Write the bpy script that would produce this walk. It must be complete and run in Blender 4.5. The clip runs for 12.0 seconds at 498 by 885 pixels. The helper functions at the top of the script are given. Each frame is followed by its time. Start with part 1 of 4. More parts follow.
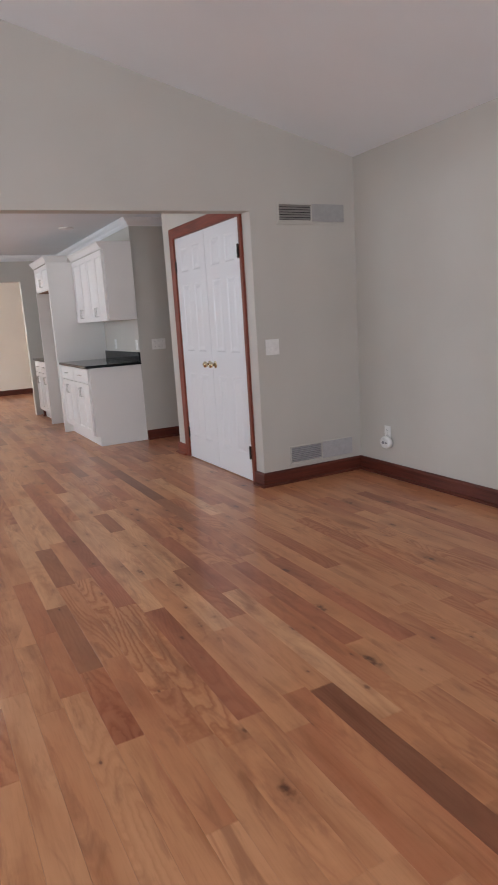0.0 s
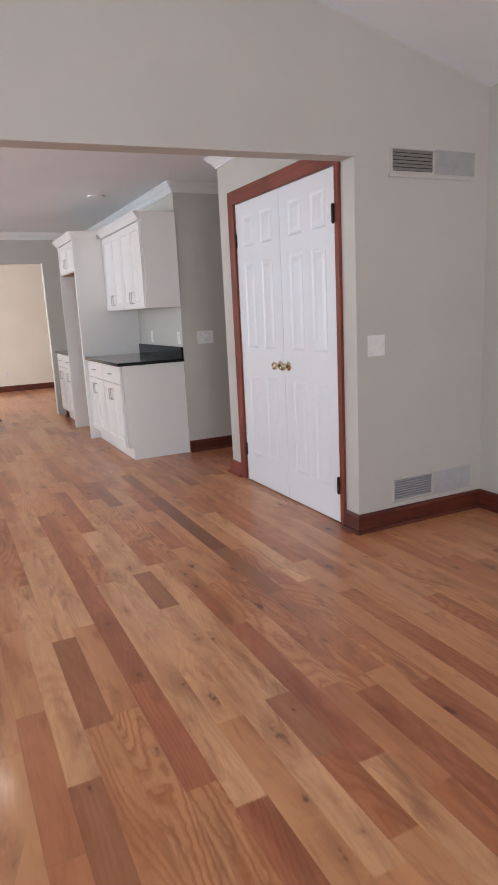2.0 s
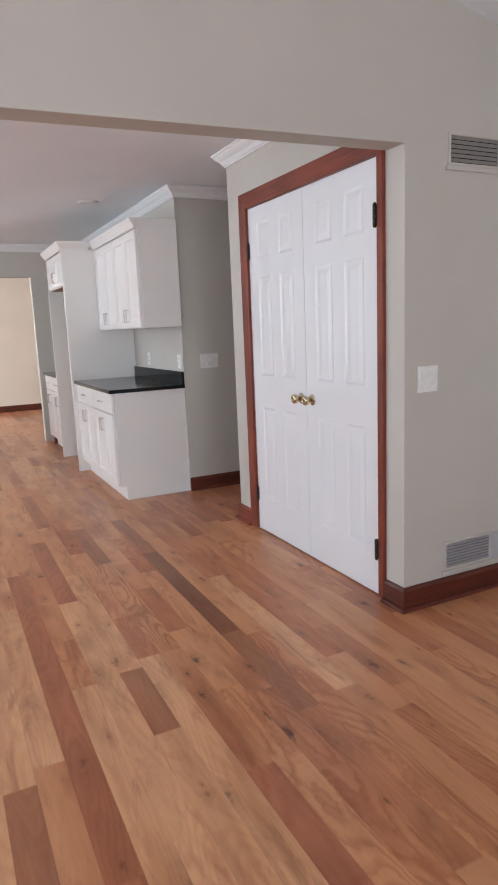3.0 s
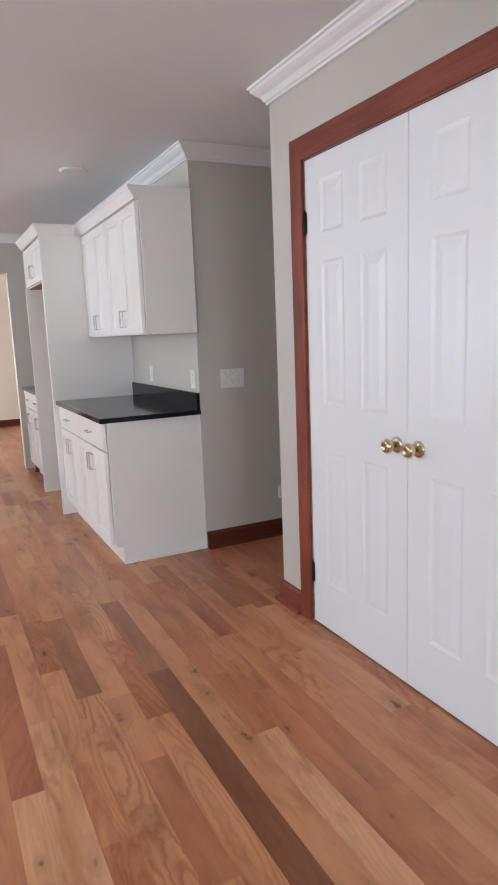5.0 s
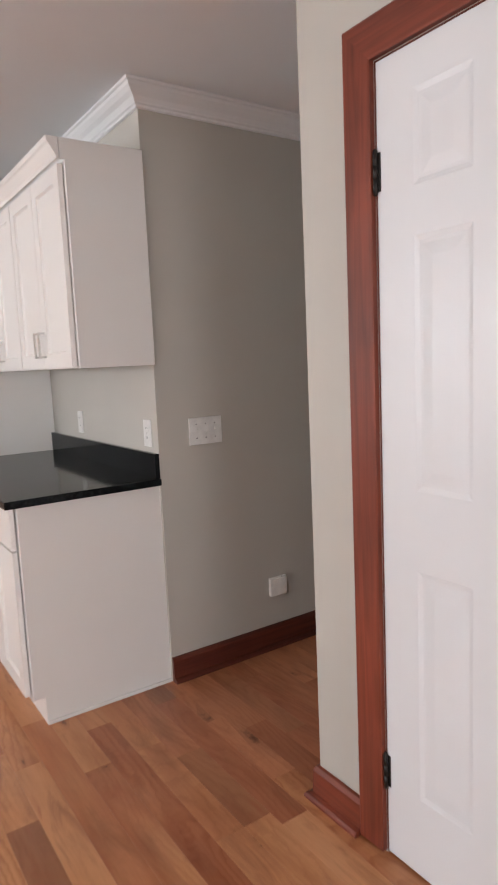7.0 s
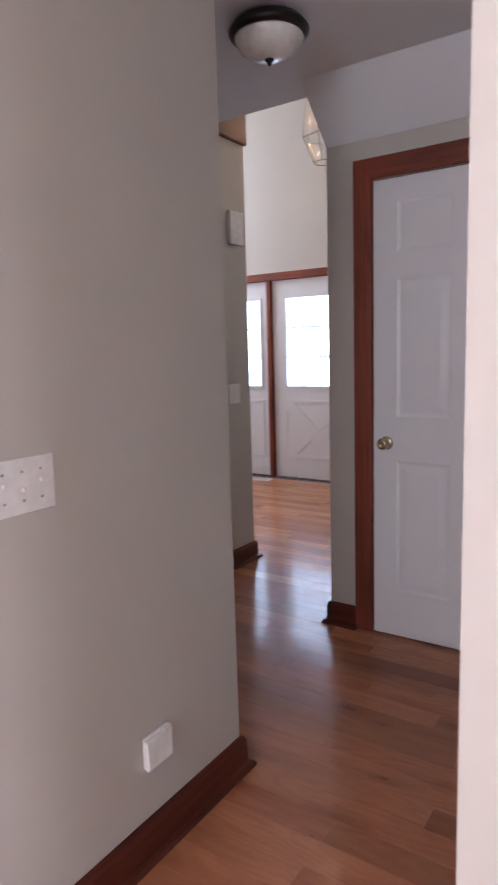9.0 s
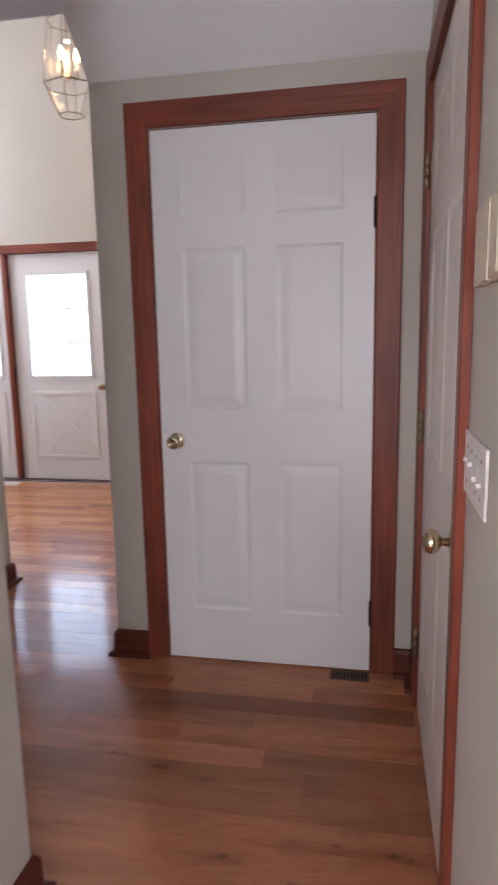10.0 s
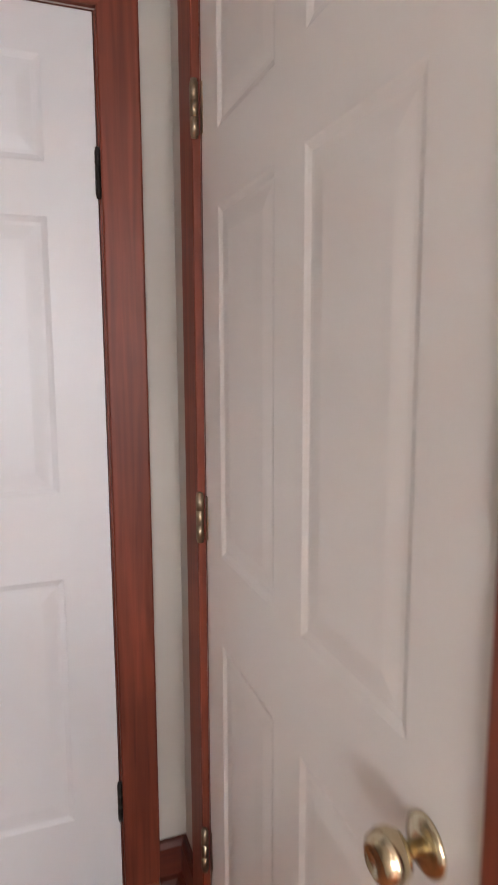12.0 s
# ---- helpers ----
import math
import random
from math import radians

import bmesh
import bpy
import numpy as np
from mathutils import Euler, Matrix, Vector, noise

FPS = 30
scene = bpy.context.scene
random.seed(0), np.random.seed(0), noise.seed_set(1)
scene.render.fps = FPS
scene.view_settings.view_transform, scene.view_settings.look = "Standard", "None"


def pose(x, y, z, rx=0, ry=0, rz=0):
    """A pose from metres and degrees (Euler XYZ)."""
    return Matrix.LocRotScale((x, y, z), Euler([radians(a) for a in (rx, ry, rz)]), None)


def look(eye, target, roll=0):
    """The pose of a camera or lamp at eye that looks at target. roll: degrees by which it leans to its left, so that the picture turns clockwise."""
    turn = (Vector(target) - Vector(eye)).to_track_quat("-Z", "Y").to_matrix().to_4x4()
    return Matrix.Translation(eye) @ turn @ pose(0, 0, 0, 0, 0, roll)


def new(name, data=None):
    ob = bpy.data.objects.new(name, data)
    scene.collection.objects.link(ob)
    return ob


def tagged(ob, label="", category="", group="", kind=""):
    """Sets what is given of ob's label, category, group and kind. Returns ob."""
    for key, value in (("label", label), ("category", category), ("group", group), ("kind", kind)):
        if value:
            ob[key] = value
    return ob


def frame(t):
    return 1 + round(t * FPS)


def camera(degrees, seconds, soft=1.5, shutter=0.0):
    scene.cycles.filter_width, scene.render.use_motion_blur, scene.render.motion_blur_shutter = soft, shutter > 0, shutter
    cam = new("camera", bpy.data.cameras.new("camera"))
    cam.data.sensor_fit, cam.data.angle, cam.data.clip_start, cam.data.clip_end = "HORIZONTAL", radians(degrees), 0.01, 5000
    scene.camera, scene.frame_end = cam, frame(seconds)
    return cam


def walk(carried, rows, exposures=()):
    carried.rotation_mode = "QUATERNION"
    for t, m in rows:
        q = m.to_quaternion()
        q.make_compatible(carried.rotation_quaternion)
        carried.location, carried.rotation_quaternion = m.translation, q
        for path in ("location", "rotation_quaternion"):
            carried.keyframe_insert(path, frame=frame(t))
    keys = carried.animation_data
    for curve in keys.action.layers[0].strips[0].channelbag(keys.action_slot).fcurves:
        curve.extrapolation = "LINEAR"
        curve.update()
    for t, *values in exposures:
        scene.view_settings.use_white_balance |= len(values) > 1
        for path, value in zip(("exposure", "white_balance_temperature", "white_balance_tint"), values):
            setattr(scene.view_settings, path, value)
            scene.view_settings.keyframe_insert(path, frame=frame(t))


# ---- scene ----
cam = camera(42.8, 12.0, 1.7, 0.4)

PATH = [
    (0, (-2.3, -4.218, 1.3), (-1.399, -2.474, 0.916), -3.6),
    (0.5, (-2.248, -3.894, 1.289), (-1.394, -2.129, 0.896), -2.8),
    (1, (-2.163, -3.551, 1.285), (-1.352, -1.771, 0.869), -2.3),
    (1.5, (-2.125, -3.219, 1.3), (-1.289, -1.449, 0.893), -2.6),
    (2, (-2.071, -2.91, 1.299), (-1.229, -1.142, 0.893), -2.9),
    (2.5, (-1.941, -2.566, 1.326), (-1.102, -0.792, 0.939), -2.1),
    (3, (-1.842, -2.208, 1.331), (-0.983, -0.437, 0.976), -2.4),
    (3.2, (-1.805, -2.067, 1.325), (-0.932, -0.299, 0.977), -2.5),
    (4.8, (-1.532, -1.055, 1.35), (-0.666, 0.716, 1.015), -2.4),
    (5, (-1.504, -0.922, 1.35), (-0.625, 0.842, 1.011), -2.3),
    (5.5, (-1.393, -0.58, 1.376), (-0.519, 1.193, 1.074), -2.2),
    (6, (-1.318, -0.28, 1.374), (-0.391, 1.472, 1.106), -2.2),
    (6.5, (-1.255, 0.025, 1.368), (-0.201, 1.704, 1.1), -2.7),
    (6.7, (-1.226, 0.148, 1.365), (-0.153, 1.816, 1.105), -2.6),
    (8.5, (-0.778, 1.324, 1.35), (0.728, 2.613, 1.078), -2.4),
    (9, (-0.595, 1.595, 1.336), (1.044, 2.706, 1.054), -1.7),
    (9.5, (-0.443, 1.822, 1.324), (1.389, 2.556, 1.004), -2.4),
    (10, (-0.25, 1.936, 1.319), (1.686, 2.307, 0.981), -1.1),
    (10.5, (-0.033, 2.022, 1.33), (1.934, 2.096, 0.975), -0.0),
    (11, (0.203, 2.097, 1.333), (2.152, 1.802, 0.995), -0.2),
    (11.2, (0.287, 2.128, 1.336), (2.206, 1.678, 0.992), -0.2),
    (11.5, (0.394, 2.142, 1.334), (2.267, 1.523, 1.001), 0.2),
    (12, (0.641, 2.109, 1.348), (2.502, 1.434, 1.064), -0.2),
]
walk(cam, [(t, look(eye, target, roll)) for t, eye, target, roll in PATH],
     [(0, -0.78, 6350, 12), (1.1, -0.72, 6350, 12), (1.5, -0.58, 6300, 11), (3, -0.42, 6250, 11), (5.5, -0.40, 6250, 12), (6.2, -0.33, 6550, 13), (6.7, -0.37, 6800, 13), (8.5, -0.22, 7000, 25), (9, 0.29, 6500, 24),
      (9.5, 0.40, 6450, 22), (10, 0.68, 6700, 21), (10.5, 0.85, 7100, 21), (11.2, 0.86, 7250, 20), (11.5, 1.06, 7400, 19), (12, 1.27, 6950, 17)])


# ---- light ----
world = bpy.data.worlds.new("sky")
scene.world = world
world.use_nodes = True
wn = world.node_tree
sky = wn.nodes.new("ShaderNodeTexSky")
sky.sky_type = "NISHITA"
sky.sun_disc = False
sky.sun_elevation, sky.sun_rotation = radians(48), radians(250)
wn.links.new(sky.outputs[0], wn.nodes["Background"].inputs[0])
wn.nodes["Background"].inputs[1].default_value = 0.12

sun = new("sun", bpy.data.lights.new("sun", "SUN"))
sun.data.energy, sun.data.angle, sun.data.color = 1.0, radians(12), (1.0, 0.95, 0.88)
sun.matrix_world = look((0, 0, 30), (22 * math.cos(radians(20)), 22 * math.sin(radians(20)), 5))


def window_light(x, y, z, tx, ty, w, h, watts, color=(0.85, 0.92, 1.0), up=0.0):
    lamp = new("window_light", bpy.data.lights.new("window_light", "AREA"))
    lamp.data.shape, lamp.data.size, lamp.data.size_y = "RECTANGLE", w, h
    lamp.data.energy, lamp.data.color = watts, color
    lamp.matrix_world = look((x, y, z), (tx, ty, z + up))
    return lamp


# area lamps for daylight from the unseen windows; up tips some towards the ceiling
window_light(-5.06, -2.2, 1.08, 0, -2.2, 2.5, 2.0, 94)
window_light(-5.06, -5.6, 1.45, 0, -5.6, 1.5, 1.3, 30)
window_light(-2.2, -8.06, 1.2, -2.2, 0, 2.6, 1.9, 174, up=3.5)
window_light(-5.56, 1.5, 1.45, 0, 1.8, 1.9, 1.2, 88, (0.82, 0.91, 1.0), 5.0)
window_light(-5.56, 4.9, 1.45, 0, 3.6, 1.9, 1.2, 118, up=4.6)
window_light(-5.56, 8.2, 1.35, 0, 8.2, 1.9, 1.4, 250, (0.94, 0.96, 0.98))
# added to brighten the foyer, set at its unseen north window
window_light(4.1, 6.96, 2.9, 4.1, 0, 1.3, 2.6, 60)


# ---- materials ----
def material(name):
    m = bpy.data.materials.new(name)
    m.use_nodes = True
    return m, m.node_tree, m.node_tree.nodes["Principled BSDF"]


def node(nt, kind, **values):
    n = nt.nodes.new(kind)
    for key, value in values.items():
        n.inputs[key.replace("_", " ")].default_value = value
    return n


def ramp(nt, factor, stops):
    r = nt.nodes.new("ShaderNodeValToRGB")
    while len(r.color_ramp.elements) < len(stops):
        r.color_ramp.elements.new(0.5)
    for e, (p, c) in zip(r.color_ramp.elements, stops):
        e.position, e.color = p, (*c, 1)
    nt.links.new(factor, r.inputs[0])
    return r.outputs[0]


def mix(nt, factor, a, b, blend="MIX"):
    m = nt.nodes.new("ShaderNodeMix")
    m.data_type, m.blend_type = "RGBA", blend
    for value, i in ((factor, 0), (a, 6), (b, 7)):
        if isinstance(value, (int, float)):
            m.inputs[i].default_value = value
        elif isinstance(value, tuple):
            m.inputs[i].default_value = (*value, 1)
        else:
            nt.links.new(value, m.inputs[i])
    return m.outputs[2]


def math_node(nt, op, a, b=None):
    m = nt.nodes.new("ShaderNodeMath")
    m.operation = op
    for value, i in ((a, 0), (b, 1)):
        if value is None:
            continue
        if isinstance(value, (int, float)):
            m.inputs[i].default_value = value
        else:
            nt.links.new(value, m.inputs[i])
    return m.outputs[0]


def bumped(nt, bsdf, height, strength, distance):
    b = node(nt, "ShaderNodeBump", Strength=strength, Distance=distance)
    nt.links.new(height, b.inputs["Height"])
    nt.links.new(b.outputs[0], bsdf.inputs["Normal"])


def painted(name, color, rough=0.55, vary=0.04, bump=0.08, scale=260, patch=1.3):
    """Rolled or brushed paint: faint patches, orange-peel relief."""
    m, nt, b = material(name)
    geo = nt.nodes.new("ShaderNodeNewGeometry")
    big = node(nt, "ShaderNodeTexNoise", Scale=patch, Detail=4.0)
    fine = node(nt, "ShaderNodeTexNoise", Scale=scale, Detail=2.0)
    for t in (big, fine):
        nt.links.new(geo.outputs["Position"], t.inputs["Vector"])
    lo = tuple(c * (1 - vary) for c in color)
    hi = tuple(min(1, c * (1 + vary)) for c in color)
    nt.links.new(ramp(nt, big.outputs[0], ((0.3, lo), (0.7, hi))), b.inputs["Base Color"])
    b.inputs["Roughness"].default_value = rough
    bumped(nt, b, fine.outputs[0], bump, 0.002)
    return m


def plain(name, color, rough=0.4, metal=0.0, coat=0.0):
    m, nt, b = material(name)
    geo = nt.nodes.new("ShaderNodeNewGeometry")
    n = node(nt, "ShaderNodeTexNoise", Scale=35.0, Detail=3.0)
    nt.links.new(geo.outputs["Position"], n.inputs["Vector"])
    lo, hi = tuple(c * 0.92 for c in color), tuple(min(1, c * 1.06) for c in color)
    nt.links.new(ramp(nt, n.outputs[0], ((0.3, lo), (0.7, hi))), b.inputs["Base Color"])
    r = nt.nodes.new("ShaderNodeMapRange")
    r.inputs["To Min"].default_value, r.inputs["To Max"].default_value = rough * 0.85, min(1, rough * 1.2)
    nt.links.new(n.outputs[0], r.inputs["Value"])
    nt.links.new(r.outputs[0], b.inputs["Roughness"])
    b.inputs["Metallic"].default_value = metal
    b.inputs["Coat Weight"].default_value = coat
    return m


def stained_wood(name, dark, light, along):
    """Cherry-stained trim, grain along one axis, satin varnish."""
    m, nt, b = material(name)
    geo = nt.nodes.new("ShaderNodeNewGeometry")
    s = [38.0, 38.0, 38.0]
    s[along] = 1.6
    mp = nt.nodes.new("ShaderNodeMapping")
    mp.inputs["Scale"].default_value = s
    nt.links.new(geo.outputs["Position"], mp.inputs["Vector"])
    g = node(nt, "ShaderNodeTexNoise", Scale=1.6, Detail=6.0, Distortion=0.6)
    nt.links.new(mp.outputs[0], g.inputs["Vector"])
    big = node(nt, "ShaderNodeTexNoise", Scale=2.3, Detail=3.0)
    nt.links.new(geo.outputs["Position"], big.inputs["Vector"])
    c = ramp(nt, g.outputs[0], ((0.3, dark), (0.66, light)))
    c = mix(nt, 0.35, c, ramp(nt, big.outputs[0], ((0.35, tuple(v * 0.6 for v in dark)), (0.65, light))))
    nt.links.new(c, b.inputs["Base Color"])
    b.inputs["Roughness"].default_value = 0.42
    b.inputs["Specular IOR Level"].default_value = 0.35
    bumped(nt, b, g.outputs[0], 0.12, 0.001)
    return m


def oak_planks(name="oak_planks", stain=None, plain_sawn=None):
    """Satin-finished red and white oak: a tone for each board (or one given tone), cathedral grain, mineral streaks and knots."""
    m, nt, b = material(name)
    geo = nt.nodes.new("ShaderNodeNewGeometry")
    info = nt.nodes.new("ShaderNodeObjectInfo")
    rnd = math_node(nt, "FRACT", math_node(nt, "ADD", math_node(nt, "MULTIPLY", info.outputs["Random"], 7.31), geo.outputs["Random Per Island"]))
    off = nt.nodes.new("ShaderNodeCombineXYZ")
    nt.links.new(math_node(nt, "MULTIPLY", rnd, 37.0), off.inputs[0])
    nt.links.new(math_node(nt, "MULTIPLY", rnd, 91.0), off.inputs[1])
    nt.links.new(math_node(nt, "MULTIPLY", rnd, 53.0), off.inputs[2])
    add = nt.nodes.new("ShaderNodeVectorMath")
    nt.links.new(geo.outputs["Position"], add.inputs[0])
    nt.links.new(off.outputs[0], add.inputs[1])

    def stretched(x, y):
        mp = nt.nodes.new("ShaderNodeMapping")
        mp.inputs["Scale"].default_value = (x, y, 1)
        nt.links.new(add.outputs[0], mp.inputs["Vector"])
        return mp.outputs[0]

    # tone of the board, drifting along its length
    drift = node(nt, "ShaderNodeTexNoise", Scale=1.0, Detail=3.0)
    nt.links.new(stretched(6.0, 1.5), drift.inputs["Vector"])
    pick = math_node(nt, "ADD", rnd, math_node(nt, "MULTIPLY", math_node(nt, "SUBTRACT", drift.outputs[0], 0.5), 0.30))
    if stain:
        lo, hi = tuple(v * 0.84 for v in stain), tuple(v * 1.10 for v in stain)
        tone = ramp(nt, drift.outputs[0], ((0.3, lo), (0.7, hi)))
    else:
        tone = ramp(nt, pick, ((0.0, (0.360, 0.123, 0.059)), (0.05, (0.423, 0.152, 0.071)), (0.12, (0.525, 0.227, 0.106)), (0.28, (0.589, 0.281, 0.135)),
                               (0.40, (0.544, 0.238, 0.112)), (0.47, (0.458, 0.171, 0.078)), (0.54, (0.535, 0.232, 0.109)), (0.68, (0.607, 0.300, 0.149)),
                               (0.80, (0.553, 0.252, 0.120)), (0.87, (0.449, 0.178, 0.085)), (0.93, (0.566, 0.264, 0.127)), (1.0, (0.404, 0.148, 0.068))))
    # cloudy colour within a board
    cloud = node(nt, "ShaderNodeTexNoise", Scale=1.0, Detail=4.0, Roughness=0.55)
    nt.links.new(stretched(11.0, 1.5), cloud.inputs["Vector"])
    clouds = ramp(nt, cloud.outputs[0], ((0.27, (0.70, 0.58, 0.50)), (0.44, (0.96, 0.94, 0.92)), (0.70, (1.10, 1.12, 1.13))))
    # cathedral figure: rings cut flat, warped along the board; about a third of the boards show it clearly
    warp = node(nt, "ShaderNodeTexNoise", Scale=1.0, Detail=0.6)
    nt.links.new(stretched(7.5, 1.2), warp.inputs["Vector"])
    wob = node(nt, "ShaderNodeTexNoise", Scale=34.0, Detail=2.0)
    nt.links.new(add.outputs[0], wob.inputs["Vector"])
    phase = math_node(nt, "ADD", math_node(nt, "MULTIPLY", warp.outputs[0], 17.0), math_node(nt, "MULTIPLY", wob.outputs[0], 0.7))
    rings = math_node(nt, "FRACT", phase)
    figure = ramp(nt, rings, ((0.0, (0.66, 0.47, 0.37)), (0.20, (0.84, 0.72, 0.63)), (0.50, (1.06, 1.06, 1.05)), (0.84, (1.0, 0.96, 0.92)), (1.0, (0.68, 0.49, 0.39))))
    # fine pores
    pore = node(nt, "ShaderNodeTexNoise", Scale=1.0, Detail=4.0)
    nt.links.new(stretched(150.0, 9.0), pore.inputs["Vector"])
    pores = ramp(nt, pore.outputs[0], ((0.32, (0.72, 0.62, 0.56)), (0.52, (1, 1, 1))))
    # red heartwood and brown mineral streaks with ragged edges
    streak = node(nt, "ShaderNodeTexNoise", Scale=1.0, Detail=6.0, Roughness=0.62, Distortion=0.9)
    nt.links.new(stretched(12.0, 2.0), streak.inputs["Vector"])
    brown = ramp(nt, streak.outputs[0], ((0.32, (1, 1, 1)), (0.45, (0, 0, 0))))
    red = ramp(nt, streak.outputs[0], ((0.60, (0, 0, 0)), (0.71, (1, 1, 1))))
    # knots: a small dark core in a soft brown smudge, larger and smaller ones
    rad = node(nt, "ShaderNodeTexNoise", Scale=42.0, Detail=3.0)
    nt.links.new(add.outputs[0], rad.inputs["Vector"])
    ragged = math_node(nt, "MULTIPLY", math_node(nt, "SUBTRACT", rad.outputs[0], 0.5), 0.36)

    def knots(x, y, share):
        vor = node(nt, "ShaderNodeTexVoronoi", Scale=1.0, Randomness=1.0)
        nt.links.new(stretched(x, y), vor.inputs["Vector"])
        few = nt.nodes.new("ShaderNodeSeparateColor")
        nt.links.new(vor.outputs["Color"], few.inputs[0])
        chosen = math_node(nt, "GREATER_THAN", few.outputs[0], 1 - share)
        d = math_node(nt, "ADD", vor.outputs["Distance"], ragged)
        d = math_node(nt, "DIVIDE", d, math_node(nt, "ADD", math_node(nt, "MULTIPLY", few.outputs[1], 0.9), 0.45))
        inner = math_node(nt, "MULTIPLY", chosen, ramp(nt, d, ((0.03, (1, 1, 1)), (0.15, (0, 0, 0)))))
        outer = math_node(nt, "MULTIPLY", chosen, ramp(nt, d, ((0.06, (1, 1, 1)), (0.50, (0, 0, 0)))))
        return inner, outer

    core, smudge = knots(9.0, 3.4, 0.42)
    pin, pin_smudge = knots(20.0, 7.5, 0.16)
    strong = plain_sawn if plain_sawn is not None else ramp(nt, math_node(nt, "FRACT", math_node(nt, "MULTIPLY", rnd, 17.0)), ((0.60, (0.05, 0.05, 0.05)), (0.92, (0.62, 0.62, 0.62))))
    c = mix(nt, 0.9, tone, clouds, "MULTIPLY")
    c = mix(nt, strong, c, figure, "MULTIPLY")
    c = mix(nt, 0.2, c, pores, "MULTIPLY")
    c = mix(nt, math_node(nt, "MULTIPLY", brown, 0.5), c, (0.25, 0.088, 0.042))
    c = mix(nt, math_node(nt, "MULTIPLY", red, 0.5), c, (0.36, 0.108, 0.052))
    c = mix(nt, math_node(nt, "MULTIPLY", pin_smudge, 0.35), c, (0.24, 0.090, 0.044))
    c = mix(nt, math_node(nt, "MULTIPLY", smudge, 0.50), c, (0.24, 0.090, 0.042))
    c = mix(nt, math_node(nt, "MULTIPLY", pin, 0.7), c, (0.12, 0.044, 0.024))
    c = mix(nt, math_node(nt, "MULTIPLY", core, 0.85), c, (0.090, 0.032, 0.016))
    nt.links.new(c, b.inputs["Base Color"])
    b.inputs["Coat Weight"].default_value = 0.38
    b.inputs["Coat Roughness"].default_value = 0.115
    b.inputs["Specular IOR Level"].default_value = 0.2
    wear = node(nt, "ShaderNodeTexNoise", Scale=1.7, Detail=5.0)
    nt.links.new(geo.outputs["Position"], wear.inputs["Vector"])
    r = nt.nodes.new("ShaderNodeMapRange")
    r.inputs["To Min"].default_value, r.inputs["To Max"].default_value = 0.27, 0.42
    nt.links.new(wear.outputs[0], r.inputs["Value"])
    nt.links.new(r.outputs[0], b.inputs["Roughness"])
    wave = node(nt, "ShaderNodeTexNoise", Scale=9.0, Detail=2.0)
    nt.links.new(geo.outputs["Position"], wave.inputs["Vector"])
    bumped(nt, b, math_node(nt, "ADD", math_node(nt, "MULTIPLY", pore.outputs[0], 0.15), wave.outputs[0]), 0.25, 0.0015)
    return m


def granite():
    m, nt, b = material("black_granite")
    geo = nt.nodes.new("ShaderNodeNewGeometry")
    v = node(nt, "ShaderNodeTexVoronoi", Scale=420.0)
    nt.links.new(geo.outputs["Position"], v.inputs["Vector"])
    n = node(nt, "ShaderNodeTexNoise", Scale=60.0, Detail=4.0)
    nt.links.new(geo.outputs["Position"], n.inputs["Vector"])
    c = mix(nt, ramp(nt, n.outputs[0], ((0.45, (0, 0, 0)), (0.7, (1, 1, 1)))), (0.006, 0.007, 0.008), (0.02, 0.022, 0.024))
    c = mix(nt, ramp(nt, v.outputs["Distance"], ((0.0, (0.6, 0.6, 0.6)), (0.18, (0, 0, 0)))), c, (0.05, 0.055, 0.06))
    nt.links.new(c, b.inputs["Base Color"])
    b.inputs["Roughness"].default_value = 0.10
    b.inputs["Specular IOR Level"].default_value = 0.16
    return m


def glass(name, tint=(1, 1, 1), rough=0.0):
    m, nt, b = material(name)
    b.inputs["Base Color"].default_value = (*tint, 1)
    b.inputs["Roughness"].default_value = rough
    b.inputs["Transmission Weight"].default_value = 1.0
    b.inputs["IOR"].default_value = 1.45
    return m


def glowing(name, color, strength):
    m, nt, b = material(name)
    b.inputs["Emission Color"].default_value = (*color, 1)
    b.inputs["Emission Strength"].default_value = strength
    return m


WALL = painted("greige_wall_paint", (0.515, 0.489, 0.440), 0.6)
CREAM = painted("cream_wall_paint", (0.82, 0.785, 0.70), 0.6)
CEIL = painted("ceiling_paint", (0.80, 0.83, 0.855), 0.7, 0.02)
WHITE = painted("white_trim_paint", (0.80, 0.80, 0.80), 0.32, 0.015, 0.03, 180)
DOORWHITE = painted("white_door_paint", (0.745, 0.753, 0.765), 0.35, 0.015, 0.06, 320)
# door white with warm hall light put into the colour
DOORWHITE_WARMLIT = painted("white_door_paint_warm_lit", (0.765, 0.72, 0.665), 0.35, 0.015, 0.06, 320)
CABINET = painted("white_cabinet_paint", (0.82, 0.80, 0.77), 0.3, 0.012, 0.02, 150)
CHERRY_Z = stained_wood("cherry_trim_upright", (0.126, 0.028, 0.015), (0.272, 0.060, 0.031), 2)
CHERRY_Y = stained_wood("cherry_trim_y", (0.126, 0.028, 0.015), (0.272, 0.060, 0.031), 1)
CHERRY_X = stained_wood("cherry_trim_x", (0.126, 0.028, 0.015), (0.272, 0.060, 0.031), 0)
BASE_X = stained_wood("baseboard_stain_x", (0.058, 0.013, 0.008), (0.138, 0.031, 0.017), 0)
BASE_Y = stained_wood("baseboard_stain_y", (0.058, 0.013, 0.008), (0.138, 0.031, 0.017), 1)
OAK = oak_planks()
OAK_DARK = oak_planks("oak_dark_brown", (0.265, 0.102, 0.050), 0.2)
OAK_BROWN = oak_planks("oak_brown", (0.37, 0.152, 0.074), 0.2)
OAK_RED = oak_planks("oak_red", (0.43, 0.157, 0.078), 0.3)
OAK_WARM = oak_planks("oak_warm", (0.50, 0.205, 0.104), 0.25)
